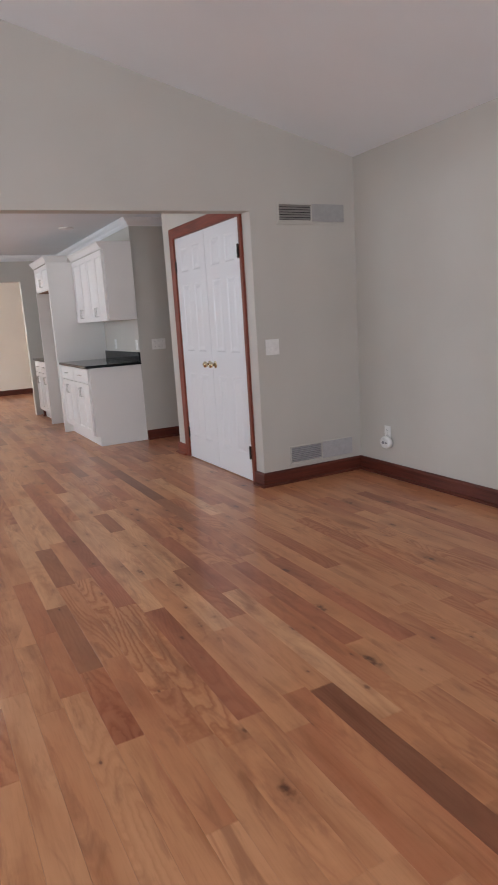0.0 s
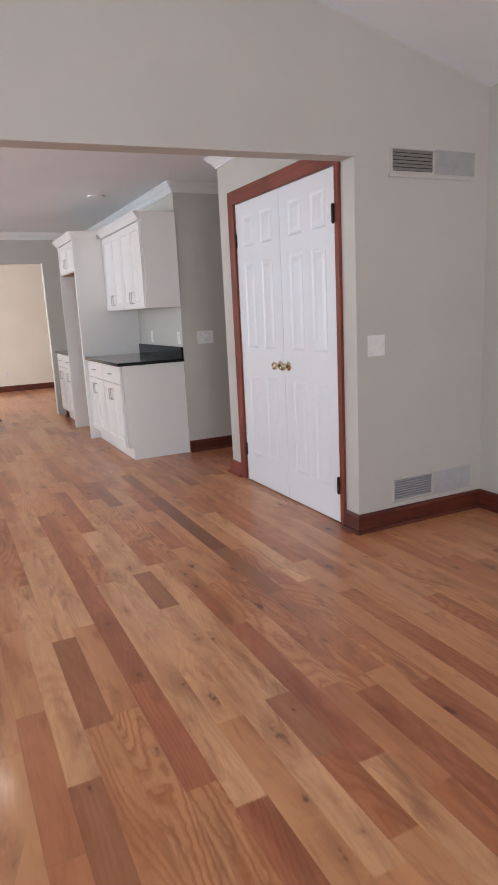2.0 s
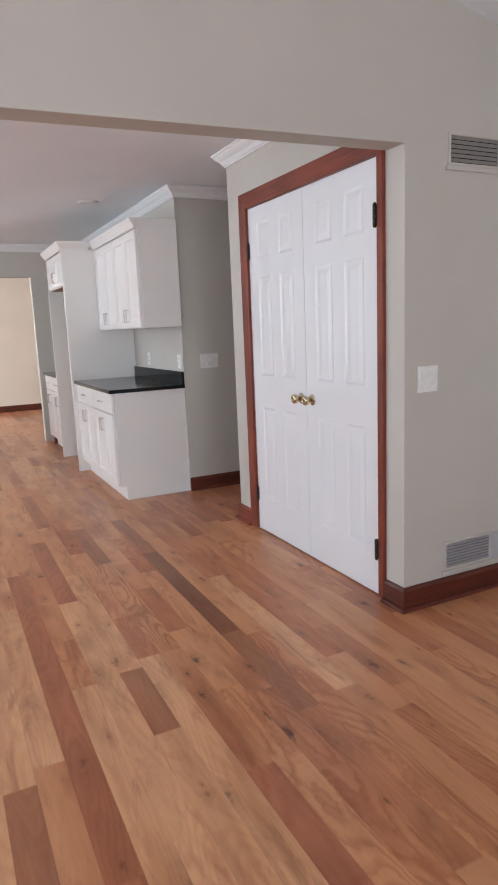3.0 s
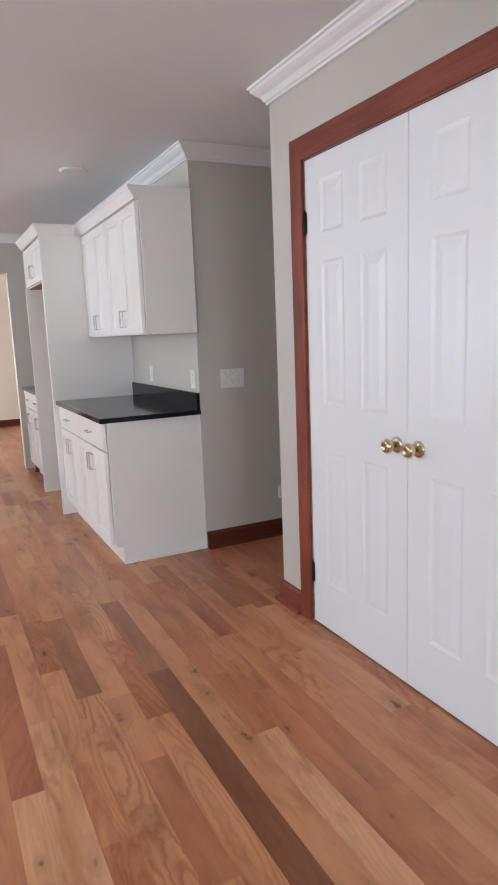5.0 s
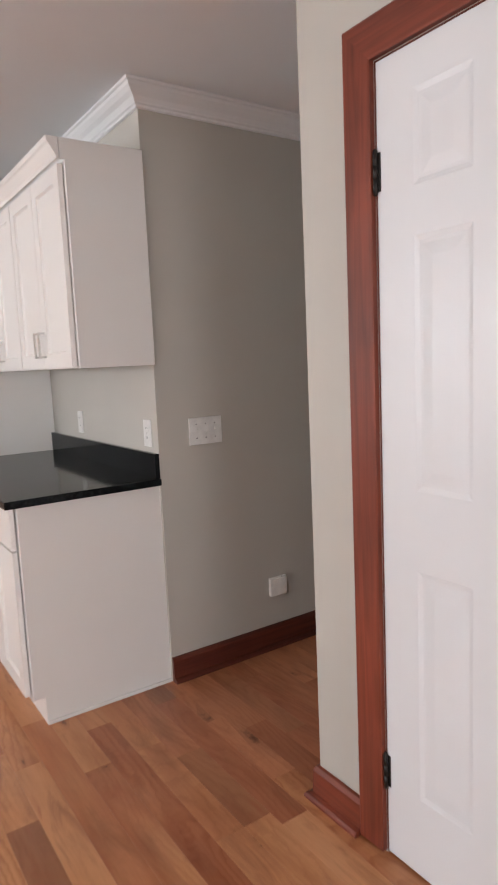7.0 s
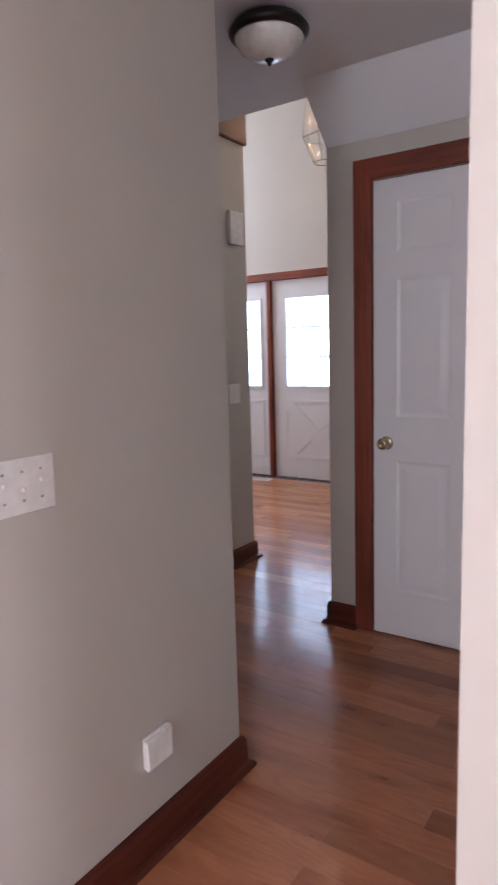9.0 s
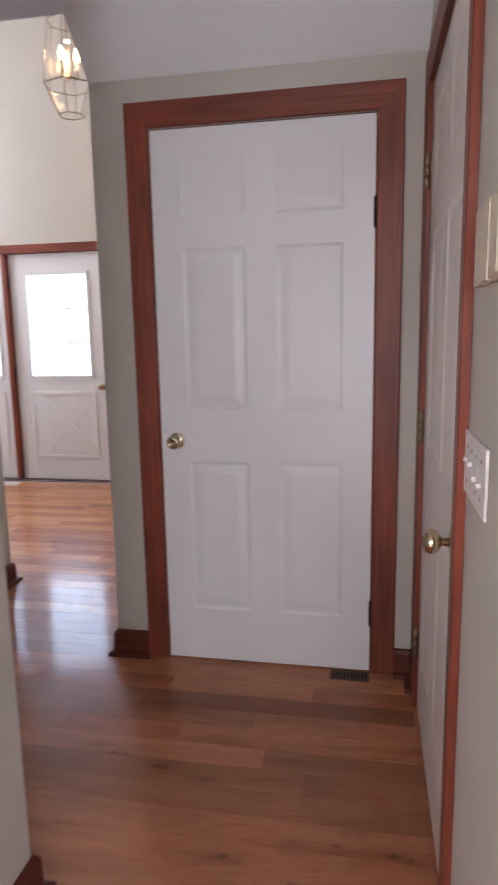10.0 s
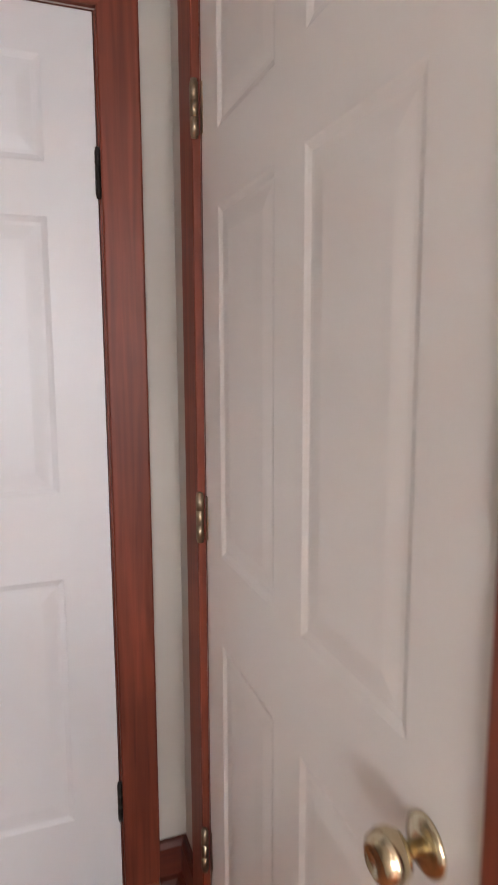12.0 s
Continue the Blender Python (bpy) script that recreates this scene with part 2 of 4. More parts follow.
OAK_PALE = oak_planks("oak_pale", (0.67, 0.362, 0.190), 0.22)
OAK_FIGURED = oak_planks("oak_figured", (0.58, 0.275, 0.135), 0.8)
GRANITE = granite()
BRASS = plain("polished_brass", (0.66, 0.57, 0.39), 0.18, 1.0)
OLDBRASS = plain("aged_brass", (0.30, 0.235, 0.16), 0.38, 1.0)
NICKEL = plain("brushed_nickel", (0.58, 0.56, 0.53), 0.3, 1.0)
BRONZE = plain("oil_rubbed_bronze", (0.018, 0.014, 0.012), 0.35, 0.4)
BLACK = plain("dark_hollow", (0.012, 0.011, 0.011), 0.8)
PLASTIC = plain("white_plastic", (0.78, 0.77, 0.74), 0.35)
GREYPLASTIC = plain("grey_plastic", (0.25, 0.25, 0.26), 0.5)
IVORY = plain("ivory_plastic", (0.60, 0.54, 0.42), 0.5)
GRILLE = plain("grille_enamel", (0.26, 0.245, 0.23), 0.5)
GRILLE_GREY = plain("grey_grille_enamel", (0.375, 0.365, 0.355), 0.5)
GRILLE_PALE = plain("pale_grille_enamel", (0.44, 0.43, 0.435), 0.5)
SCREW = plain("screw_steel", (0.35, 0.34, 0.32), 0.35, 1.0)
PLYWOOD = plain("bare_plywood", (0.30, 0.17, 0.095), 0.6)
OPAL = plain("opal_glass", (0.80, 0.79, 0.75), 0.22)
REGISTER = plain("register_brown", (0.085, 0.045, 0.028), 0.5, 0.2)
LEADING = plain("lantern_leading", (0.30, 0.22, 0.14), 0.28, 1.0)
SUBFLOOR = plain("subfloor", (0.05, 0.03, 0.02), 0.8)
LAWN = painted("lawn", (0.10, 0.14, 0.05), 0.9, 0.35, 0.6, 40)
SIDING = painted("siding", (0.6, 0.58, 0.54), 0.7)
CLEAR = glass("clear_glass")
HAZE = glowing("daylight_haze", (0.52, 0.74, 1.0), 7.5)
LITBOWL = glowing("lit_glass_bowl", (1.0, 0.86, 0.66), 26)
BULB = glowing("lit_bulb", (1.0, 0.62, 0.28), 60)


# ---- building helpers ----
def box(bm, x0, x1, y0, y1, z0, z1, bevel=0.0):
    v = [bm.verts.new((x, y, z)) for x in (x0, x1) for y in (y0, y1) for z in (z0, z1)]
    f = [bm.faces.new([v[i] for i in q]) for q in ((0, 1, 3, 2), (4, 6, 7, 5), (0, 4, 5, 1), (2, 3, 7, 6), (0, 2, 6, 4), (1, 5, 7, 3))]
    if bevel:
        edges = list({e for q in f for e in q.edges})
        bmesh.ops.bevel(bm, geom=edges, offset=bevel, segments=2, affect="EDGES", profile=0.6)
    return bm


def boxes(*list_of_boxes, bevel=0.0):
    bm = bmesh.new()
    for b in list_of_boxes:
        box(bm, *b, bevel=bevel)
    return bm


def prism(points, axis, a, b, bm=None):
    """A flat outline, drawn out along an axis from a to b. points: (x, z) for axis y, (y, z) for axis x, (x, y) for axis z."""
    bm = bm or bmesh.new()

    def at(p, s):
        return {"x": (s, p[0], p[1]), "y": (p[0], s, p[1]), "z": (p[0], p[1], s)}[axis]

    lo = [bm.verts.new(at(p, a)) for p in points]
    hi = [bm.verts.new(at(p, b)) for p in points]
    bm.faces.new(lo)
    bm.faces.new(hi[::-1])
    n = len(points)
    for i in range(n):
        bm.faces.new((lo[i], hi[i], hi[(i + 1) % n], lo[(i + 1) % n]))
    bmesh.ops.recalc_face_normals(bm, faces=bm.faces)
    return bm


def turned(profile, segments=24, bm=None, axis="z", at=(0, 0, 0)):
    """A lathe shape from (radius, height) points, about an upright axis or, for axis y, one that points to -y."""
    bm = bm or bmesh.new()
    rings = []
    for r, h in profile:
        ring = []
        for i in range(segments):
            a = 2 * math.pi * i / segments
            p = (r * math.cos(a), r * math.sin(a), h) if axis == "z" else (r * math.cos(a), -h, r * math.sin(a))
            ring.append(bm.verts.new(tuple(c + o for c, o in zip(p, at))))
        rings.append(ring)
    for lo, hi in zip(rings, rings[1:]):
        for i in range(segments):
            bm.faces.new((lo[i], lo[(i + 1) % segments], hi[(i + 1) % segments], hi[i]))
    bm.faces.new(rings[0][::-1])
    bm.faces.new(rings[-1])
    bmesh.ops.recalc_face_normals(bm, faces=bm.faces)
    for f in bm.faces:
        f.smooth = len(f.verts) == 4
    return bm


def mesh_object(name, bm, mat):
    me = bpy.data.meshes.new(name)
    bm.to_mesh(me)
    bm.free()
    me.materials.append(mat)
    return new(name, me)


def part(name, bm, mat, parent, label=""):
    ob = mesh_object(name, bm, mat)
    ob.parent = parent
    return tagged(ob, label)


def thing(name, m, label, category, group="", kind=""):
    ob = new(name)
    ob.empty_display_size = 0.1
    ob.matrix_basis = m
    return tagged(ob, label, category, group, kind)


def structure(name, bm, mat, label, category="wall"):
    return tagged(mesh_object(name, bm, mat), label, category, kind="structure")


def wall_boxes(u0, u1, z0, z1, holes):
    """Rectangles (u0, u1, z0, z1) that fill a wall around its holes."""
    out, u = [], u0
    for a, b, lo, hi in sorted(holes):
        if a > u:
            out.append((u, a, z0, z1))
        if lo > z0:
            out.append((a, b, z0, lo))
        if hi < z1:
            out.append((a, b, hi, z1))
        u = b
    if u < u1:
        out.append((u, u1, z0, z1))
    return out


def wall_mesh(axis, a, b, u0, u1, z0, z1, holes):
    """A wall from a to b across, in one piece where all its openings stand on the floor."""
    if all(lo == z0 for _, _, lo, _ in holes):
        outline = [(u0, z0)]
        for p, q, _, hi in sorted(holes):
            outline += [(p, z0), (p, hi), (q, hi), (q, z0)]
        return prism(outline + [(u1, z0), (u1, z1), (u0, z1)], axis, a, b)
    cells = wall_boxes(u0, u1, z0, z1, holes)
    return boxes(*[(a, b, p, q, lo, hi) if axis == "x" else (p, q, a, b, lo, hi) for p, q, lo, hi in cells])


def wall_x(name, x0, x1, y0, y1, z0, z1, holes=(), mat=WALL, label="painted greige plaster wall, matt"):
    return structure(name, wall_mesh("x", x0, x1, y0, y1, z0, z1, holes), mat, label)


def wall_y(name, y0, y1, x0, x1, z0, z1, holes=(), mat=WALL, label="painted greige plaster wall, matt"):
    return structure(name, wall_mesh("y", y0, y1, x0, x1, z0, z1, holes), mat, label)


# ---- the large structure ----
structure("ground", boxes((-400, 400, -400, 400, -0.62, -0.25)), LAWN, "open green lawn round the house", "ground")
structure("foundation", boxes((-5.8, 1.1, -8.2, 10.3, -0.24, -0.022), (1.1005, 5.3, 0.85, 7.2, -0.24, -0.022), (1.1005, 1.7, 7.2005, 10.3, -0.24, -0.022)), SUBFLOOR, "dark subfloor slab under the oak boards", "floor")

EAVE, SLOPE, RIDGE = 2.465, 0.2455, -2.2


def vault(x):
    return EAVE + SLOPE * (0.935 - x) if x >= RIDGE else EAVE + 0.275 * (x + 5.0)


# living room
structure("wall_gable", prism([(-5.12, -0.02), (-3.6, -0.02), (-3.6, 1.994), (0, 2.054), (0, -0.02), (1.055, -0.02), (1.055, vault(1.055) + 0.08), (RIDGE, vault(RIDGE) + 0.08), (-5.12, vault(-5.12) + 0.08)],
                              "y", 0, 0.12), WALL, "greige gable wall with a wide cased-off opening")
structure("wall_back", boxes(*[(a, b, -8.12, -8.0, c, d) for a, b, c, d in wall_boxes(-5.12, 1.055, -0.02, 3.4, [(-3.5, -0.9, 0.25, 2.15)])]), WALL, "greige end wall with one wide window")
wall_x("wall_right", 0.935, 1.055, -8.0, 0, -0.02, 2.52)
wall_x("wall_left", -5.12, -5.0, -8.0, 0, -0.02, 2.52, [(-3.45, -0.95, 0.08, 2.08), (-6.35, -4.85, 0.8, 2.1)])
structure("ceiling_vault", prism([(1.055, vault(1.055) + 0.004), (RIDGE, vault(RIDGE)), (-5.12, vault(-5.12) + 0.004), (-5.12, vault(-5.12) + 0.2), (RIDGE, vault(RIDGE) + 0.2), (1.055, vault(1.055) + 0.2)],
                                 "y", -8.12, 0.12), CEIL, "white vaulted ceiling, smooth and matt", "ceiling")

# closet and hall
wall_x("wall_closet", 0, 0.12, 0.12, 1.637, -0.02, 2.44, [(0.168, 1.478, -0.02, 2.052)])
wall_y("wall_hall_south", 1.637, 1.757, 0, 2.1, -0.02, 2.44, [(1.011, 1.878, -0.02, 2.052)])
wall_x("wall_closet_inner", 0.935, 1.055, 0.12, 1.637, -0.02, 2.44)
wall_y("wall_garage_inner", 0.9, 1.0, 1.055, 2.22, -0.02, 2.44)
wall_x("wall_hall_end", 2.1, 2.22, 1.0, 2.957, -0.02, 4.9, [(1.915, 2.745, -0.02, 2.052)])
wall_x("wall_hall_end_inner", 2.9, 3.0, 1.0, 2.837, -0.02, 2.44)
structure("soffit", prism([(2.098, 2.225), (1.866, 2.438), (2.098, 2.438)], "y", 1.758, 2.955), CEIL, "sloping white soffit above the hall door", "ceiling")

# block between kitchen and hall
wall_y("wall_kitchen_hall", 2.71, 2.83, -0.02, 0.944, -0.02, 2.44)
wall_x("wall_cabinets", -0.02, 0.1, 2.83, 6.2, -0.02, 2.44)
wall_x("wall_hall_north", 0.824, 0.944, 2.83, 3.85, -0.02, 2.44)

# kitchen
wall_x("wall_kitchen_left", -5.62, -5.5, 0.12, 6.2, -0.02, 2.44, [(0.5, 2.5, 0.8, 2.1), (3.9, 5.9, 0.8, 2.1)])
wall_y("wall_kitchen_far", 6.2, 6.32, -5.62, 1.6, -0.02, 2.44, [(-1.45, -0.66, -0.02, 2.055)])
structure("ceiling_kitchen", boxes((-5.62, 2.05, 0.12, 3.85, 2.44, 2.56), (-5.62, 0.1, 3.85, 6.2, 2.44, 2.56), (2.05, 2.1, 1.0, 2.957, 2.44, 2.56), (2.22, 3.0, 1.0, 2.837, 2.44, 2.56)),
          CEIL, "flat white kitchen and hall ceiling", "ceiling")

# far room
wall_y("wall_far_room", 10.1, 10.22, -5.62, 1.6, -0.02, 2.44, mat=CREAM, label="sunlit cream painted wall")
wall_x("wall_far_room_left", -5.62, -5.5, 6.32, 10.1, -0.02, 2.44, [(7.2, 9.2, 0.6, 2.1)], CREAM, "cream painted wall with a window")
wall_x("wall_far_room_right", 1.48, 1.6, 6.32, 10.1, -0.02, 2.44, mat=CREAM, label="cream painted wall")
structure("ceiling_far_room", boxes((-5.62, 1.6, 6.2, 10.22, 2.44, 2.56)), CEIL, "flat white ceiling", "ceiling")

# foyer
wall_y("wall_foyer_stub", 3.85, 3.97, 0.824, 2.76, -0.02, 4.9)
wall_x("wall_foyer_upper", 1.93, 2.05, 2.957, 3.85, 2.56, 4.9)
wall_y("wall_foyer_south", 2.837, 2.957, 2.22, 5.1, -0.02, 4.9)
wall_x("wall_front", 5.1, 5.24, 2.837, 7.12, -0.02, 4.9, [(4.22, 5.6, -0.02, 2.06)])
wall_y("wall_foyer_north", 7.0, 7.12, 2.64, 5.1, -0.02, 4.9, [(3.4, 4.8, 1.5, 4.3)])
wall_x("wall_foyer_west", 2.64, 2.76, 3.97, 7.0, -0.02, 4.9)
structure("ceiling_foyer", boxes((1.93, 5.24, 2.837, 7.12, 4.9, 5.02)), CEIL, "high white foyer ceiling", "ceiling")
structure("fascia_board", prism([(3.848, 2.562), (3.83, 2.564), (3.826, 2.572), (3.826, 2.735), (3.832, 2.745), (3.848, 2.745)], "x", 2.055, 2.765), BASE_X,
          "cherry-stained fascia board high on the foyer wall", "trim")


structure("backdrop", boxes((9.0, 9.05, 0.5, 10.5, -0.24, 6.5)), HAZE, "pale overcast daylight outside the front door", "backdrop")


# unseen windows in the walls behind and beside the walk, placed for daylight
def window(name, m, w, h, label):
    t = thing(name, m, label, "window", kind="structure")
    part("window_frame", boxes((0, 0.06, -0.03, 0.07, 0, h), (w - 0.06, w, -0.03, 0.07, 0, h), (0.06, w - 0.06, -0.03, 0.07, 0, 0.06), (0.06, w - 0.06, -0.03, 0.07, h - 0.06, h),
                               (w / 2 - 0.03, w / 2 + 0.03, -0.02, 0.06, 0.06, h - 0.06)), WHITE, t)
    part("window_sill", boxes((-0.04, w + 0.04, -0.06, -0.031, -0.025, -0.001), bevel=0.004), WHITE, t)
    for a, b in ((0.06, w / 2 - 0.03), (w / 2 + 0.03, w - 0.06)):
        p = part("pane", boxes((a, b, 0.065, 0.069, 0.06, h - 0.06)), CLEAR, t)
        p.visible_shadow = False
    return t


window("window_1", pose(-5.0, -3.45, 0.08, 0, 0, 90), 2.5, 2.0, "white framed sliding glass door")
window("window_2", pose(-5.0, -6.35, 0.8, 0, 0, 90), 1.5, 1.3, "white framed casement window")
window("window_3", pose(-0.9, -8.0, 0.25, 0, 0, 180), 2.6, 1.9, "wide white framed window")
window("window_4", pose(-5.5, 0.5, 0.8, 0, 0, 90), 2.0, 1.3, "white framed kitchen window")
window("window_7", pose(-5.5, 3.9, 0.8, 0, 0, 90), 2.0, 1.3, "white framed kitchen window")
window("window_5", pose(-5.5, 7.2, 0.6, 0, 0, 90), 2.0, 1.5, "white framed window in the cream room")
# not in view, added as a source for the foyer's daylight
window("window_6_unseen", pose(3.4, 7.0, 1.5), 1.4, 2.8, "tall white framed foyer window, unseen, added for light")


# baseboards, crown
BASE = [(0, 0), (0.038, 0), (0.038, 0.008), (0.032, 0.016), (0.018, 0.020), (0.016, 0.092), (0.009, 0.106), (0, 0.109)]
CROWN = [(0, 0), (0.072, 0), (0.072, -0.010), (0.064, -0.014), (0.060, -0.024), (0.046, -0.038), (0.030, -0.050), (0.020, -0.064), (0.018, -0.070), (0.010, -0.074), (0.010, -0.084), (0, -0.086)]
CABINET_CROWN = [(0, 0), (0.010, 0), (0.012, 0.014), (0.021, 0.026), (0.035, 0.050), (0.041, 0.056), (0.043, 0.074), (0, 0.074)]


def run(profile, p0, p1, z, m0=0, m1=0, gap=0.001):
    """A moulding from p0 to p1, on the left of the way; m: +1 for an outside mitre, -1 for an inside one."""
    d = Vector((p1[0] - p0[0], p1[1] - p0[1]))
    u = d.normalized()
    n = Vector((-u.y, u.x))
    bm = bmesh.new()
    ends = []
    for p, m in ((Vector(p0), -m0), (Vector(p1), m1)):
        ends.append([bm.verts.new((*(p + n * (o + gap) + u * o * m), z + h)) for o, h in profile])
    bm.faces.new(ends[0])
    bm.faces.new(ends[1][::-1])
    k = len(profile)
    for i in range(k):
        bm.faces.new((ends[0][i], ends[1][i], ends[1][(i + 1) % k], ends[0][(i + 1) % k]))
    bmesh.ops.recalc_face_normals(bm, faces=bm.faces)
    return bm


def baseboard(p0, p1, m0=0, m1=0):
    mat = BASE_X if abs(p1[0] - p0[0]) > abs(p1[1] - p0[1]) else BASE_Y
    return structure("baseboard", run(BASE, p0, p1, 0.0, m0, m1), mat, "dark cherry-stained wooden baseboard", "baseboard")


baseboard((0.935, 0), (0, 0), -1, 1)
baseboard((0, 0), (0, 0.127), 1, 0)
baseboard((0.935, -8), (0.935, 0), 0, -1)
structure("baseboard", run(BASE, (0, 1.567), (0, 1.757), 0.0, 0, 1), CHERRY_Y, "cherry-stained wooden baseboard beside the closet", "baseboard")
baseboard((0, 1.757), (0.945, 1.757), 1, 0)
baseboard((1.966, 1.757), (2.1, 1.757), 0, -1)
baseboard((2.1, 1.757), (2.1, 1.834), -1, 0)
baseboard((2.1, 2.816), (2.1, 2.957), 0, 1)
baseboard((2.1, 2.957), (2.22, 2.957), 1, 0)
baseboard((0.944, 2.71), (-0.02, 2.71), 1, 0)
baseboard((0.944, 3.85), (0.944, 2.71), -1, 1)
baseboard((2.76, 3.85), (0.944, 3.85), 1, -1)
baseboard((2.76, 7.0), (2.76, 3.85), 0, 1)
baseboard((5.1, 2.957), (5.1, 4.15), 0, 0)
baseboard((2.22, 2.957), (5.1, 2.957), 0, -1)
baseboard((1.48, 10.1), (-5.5, 10.1))
baseboard((-1.45, 6.2), (-5.5, 6.2))
baseboard((-1.45, 6.32), (-1.45, 6.2), 1, 1)
baseboard((-3.6, 0), (-5.0, 0))
baseboard((-5.0, -8), (0.935, -8))


def crown(p0, p1, m0=0, m1=0):
    return structure("crown_trim", run(CROWN, p0, p1, 2.439, m0, m1), WHITE, "white painted crown moulding under the ceiling", "trim")


crown((0.944, 2.80), (0.944, 2.71), 0, 1)
crown((0.944, 2.71), (-0.02, 2.71), 1, 1)
crown((-0.02, 2.71), (-0.02, 6.2), 1, -1)
crown((-0.02, 6.2), (-5.5, 6.2), -1, -1)
crown((0, 0.12), (0, 1.757), 0, 1)
crown((-5.5, 6.2), (-5.5, 0.12), -1, -1)


# ---- doors ----
def ring_panel(bm, x0, x1, z0, z1):
    """A raised field in a moulded recess, on the plane y = 0."""
    steps = [(0.0, 0.0), (0.005, 0.0019), (0.013, 0.0041), (0.021, 0.0041), (0.045, 0.0016), (0.050, 0.0012)]
    rings = [[bm.verts.new(p) for p in ((x0 + i, d, z0 + i), (x1 - i, d, z0 + i), (x1 - i, d, z1 - i), (x0 + i, d, z1 - i))] for i, d in steps]
    for a, b in zip(rings, rings[1:]):
        for k in range(4):
            bm.faces.new((a[k], a[(k + 1) % 4], b[(k + 1) % 4], b[k]))
    bm.faces.new(rings[-1])


def panelled_slab(t, w, h, rows, columns, thick=0.035, paint=None):
    """A slab with its front at y = 0, facing -y, with an opening for each panel, and the panels as parts."""
    cells = [(a, b, c, d) for a, b in columns for c, d in rows]
    xs = sorted({0, w, *[v for ab in columns for v in ab]})
    zs = sorted({0, h, *[v for cd in rows for v in cd]})
    bm = bmesh.new()
    grid = {(x, z): bm.verts.new((x, 0, z)) for x in xs for z in zs}
    for x0, x1 in zip(xs, xs[1:]):
        for z0, z1 in zip(zs, zs[1:]):
            if not any(a == x0 and b == x1 and c == z0 and d == z1 for a, b, c, d in cells):
                bm.faces.new((grid[x0, z0], grid[x1, z0], grid[x1, z1], grid[x0, z1]))
    e = 0.0015
    back = [bm.verts.new(p) for p in ((0, thick, 0), (w, thick, 0), (w, thick, h), (0, thick, h))]
    bm.faces.new(back[::-1])
    border = ([grid[x, 0] for x in xs], [grid[w, z] for z in zs], [grid[x, h] for x in xs[::-1]], [grid[0, z] for z in zs[::-1]])
    for k, line in enumerate(border):
        bm.faces.new([*line[::-1], back[k], back[(k + 1) % 4]])
    bmesh.ops.recalc_face_normals(bm, faces=bm.faces)
    paint = paint or DOORWHITE
    slab = part("slab", bm, paint, t)
    for a, b, c, d in cells:
        pb = bmesh.new()
        ring_panel(pb, a, b, c, d)
        part("panel", pb, paint, slab)
    return slab


def knob(t, x, z, y=0.0):
    k = part("door_knob", turned([(0.009, 0.006), (0.009, 0.022), (0.013, 0.026), (0.022, 0.031), (0.0265, 0.040), (0.027, 0.048), (0.022, 0.058), (0.012, 0.063), (0.011, 0.061), (0.004, 0.060)],
                                 28, axis="y", at=(x, y, z)), BRASS, t, "polished brass round knob")
    part("rose", turned([(0.031, 0.0005), (0.031, 0.003), (0.026, 0.007), (0.014, 0.009), (0.011, 0.009)], 28, axis="y", at=(x, y, z)), BRASS, k)


def hinge(t, x, z, y=-0.006, mat=OLDBRASS, r=0.0066):
    prof = [(0.002, -0.054), (r * 0.8, -0.052), (r * 0.8, -0.047), (r, -0.046), (r, -0.016), (r * 0.88, -0.0155), (r * 0.88, -0.0145), (r, -0.014), (r, 0.014), (r * 0.88, 0.0145), (r * 0.88, 0.0155), (r, 0.016),
            (r, 0.046), (r * 0.8, 0.047), (r * 0.8, 0.052), (0.002, 0.054)]
    hg = part("hinge", turned(prof, 12, at=(x, y, z)), mat, t, "dark bronze butt hinge" if mat is BRONZE else "aged brass butt hinge")
    part("hinge_leaf", boxes((x + 0.002, x + 0.013, -0.0025, -0.0005, z - 0.045, z + 0.045)), mat, hg)


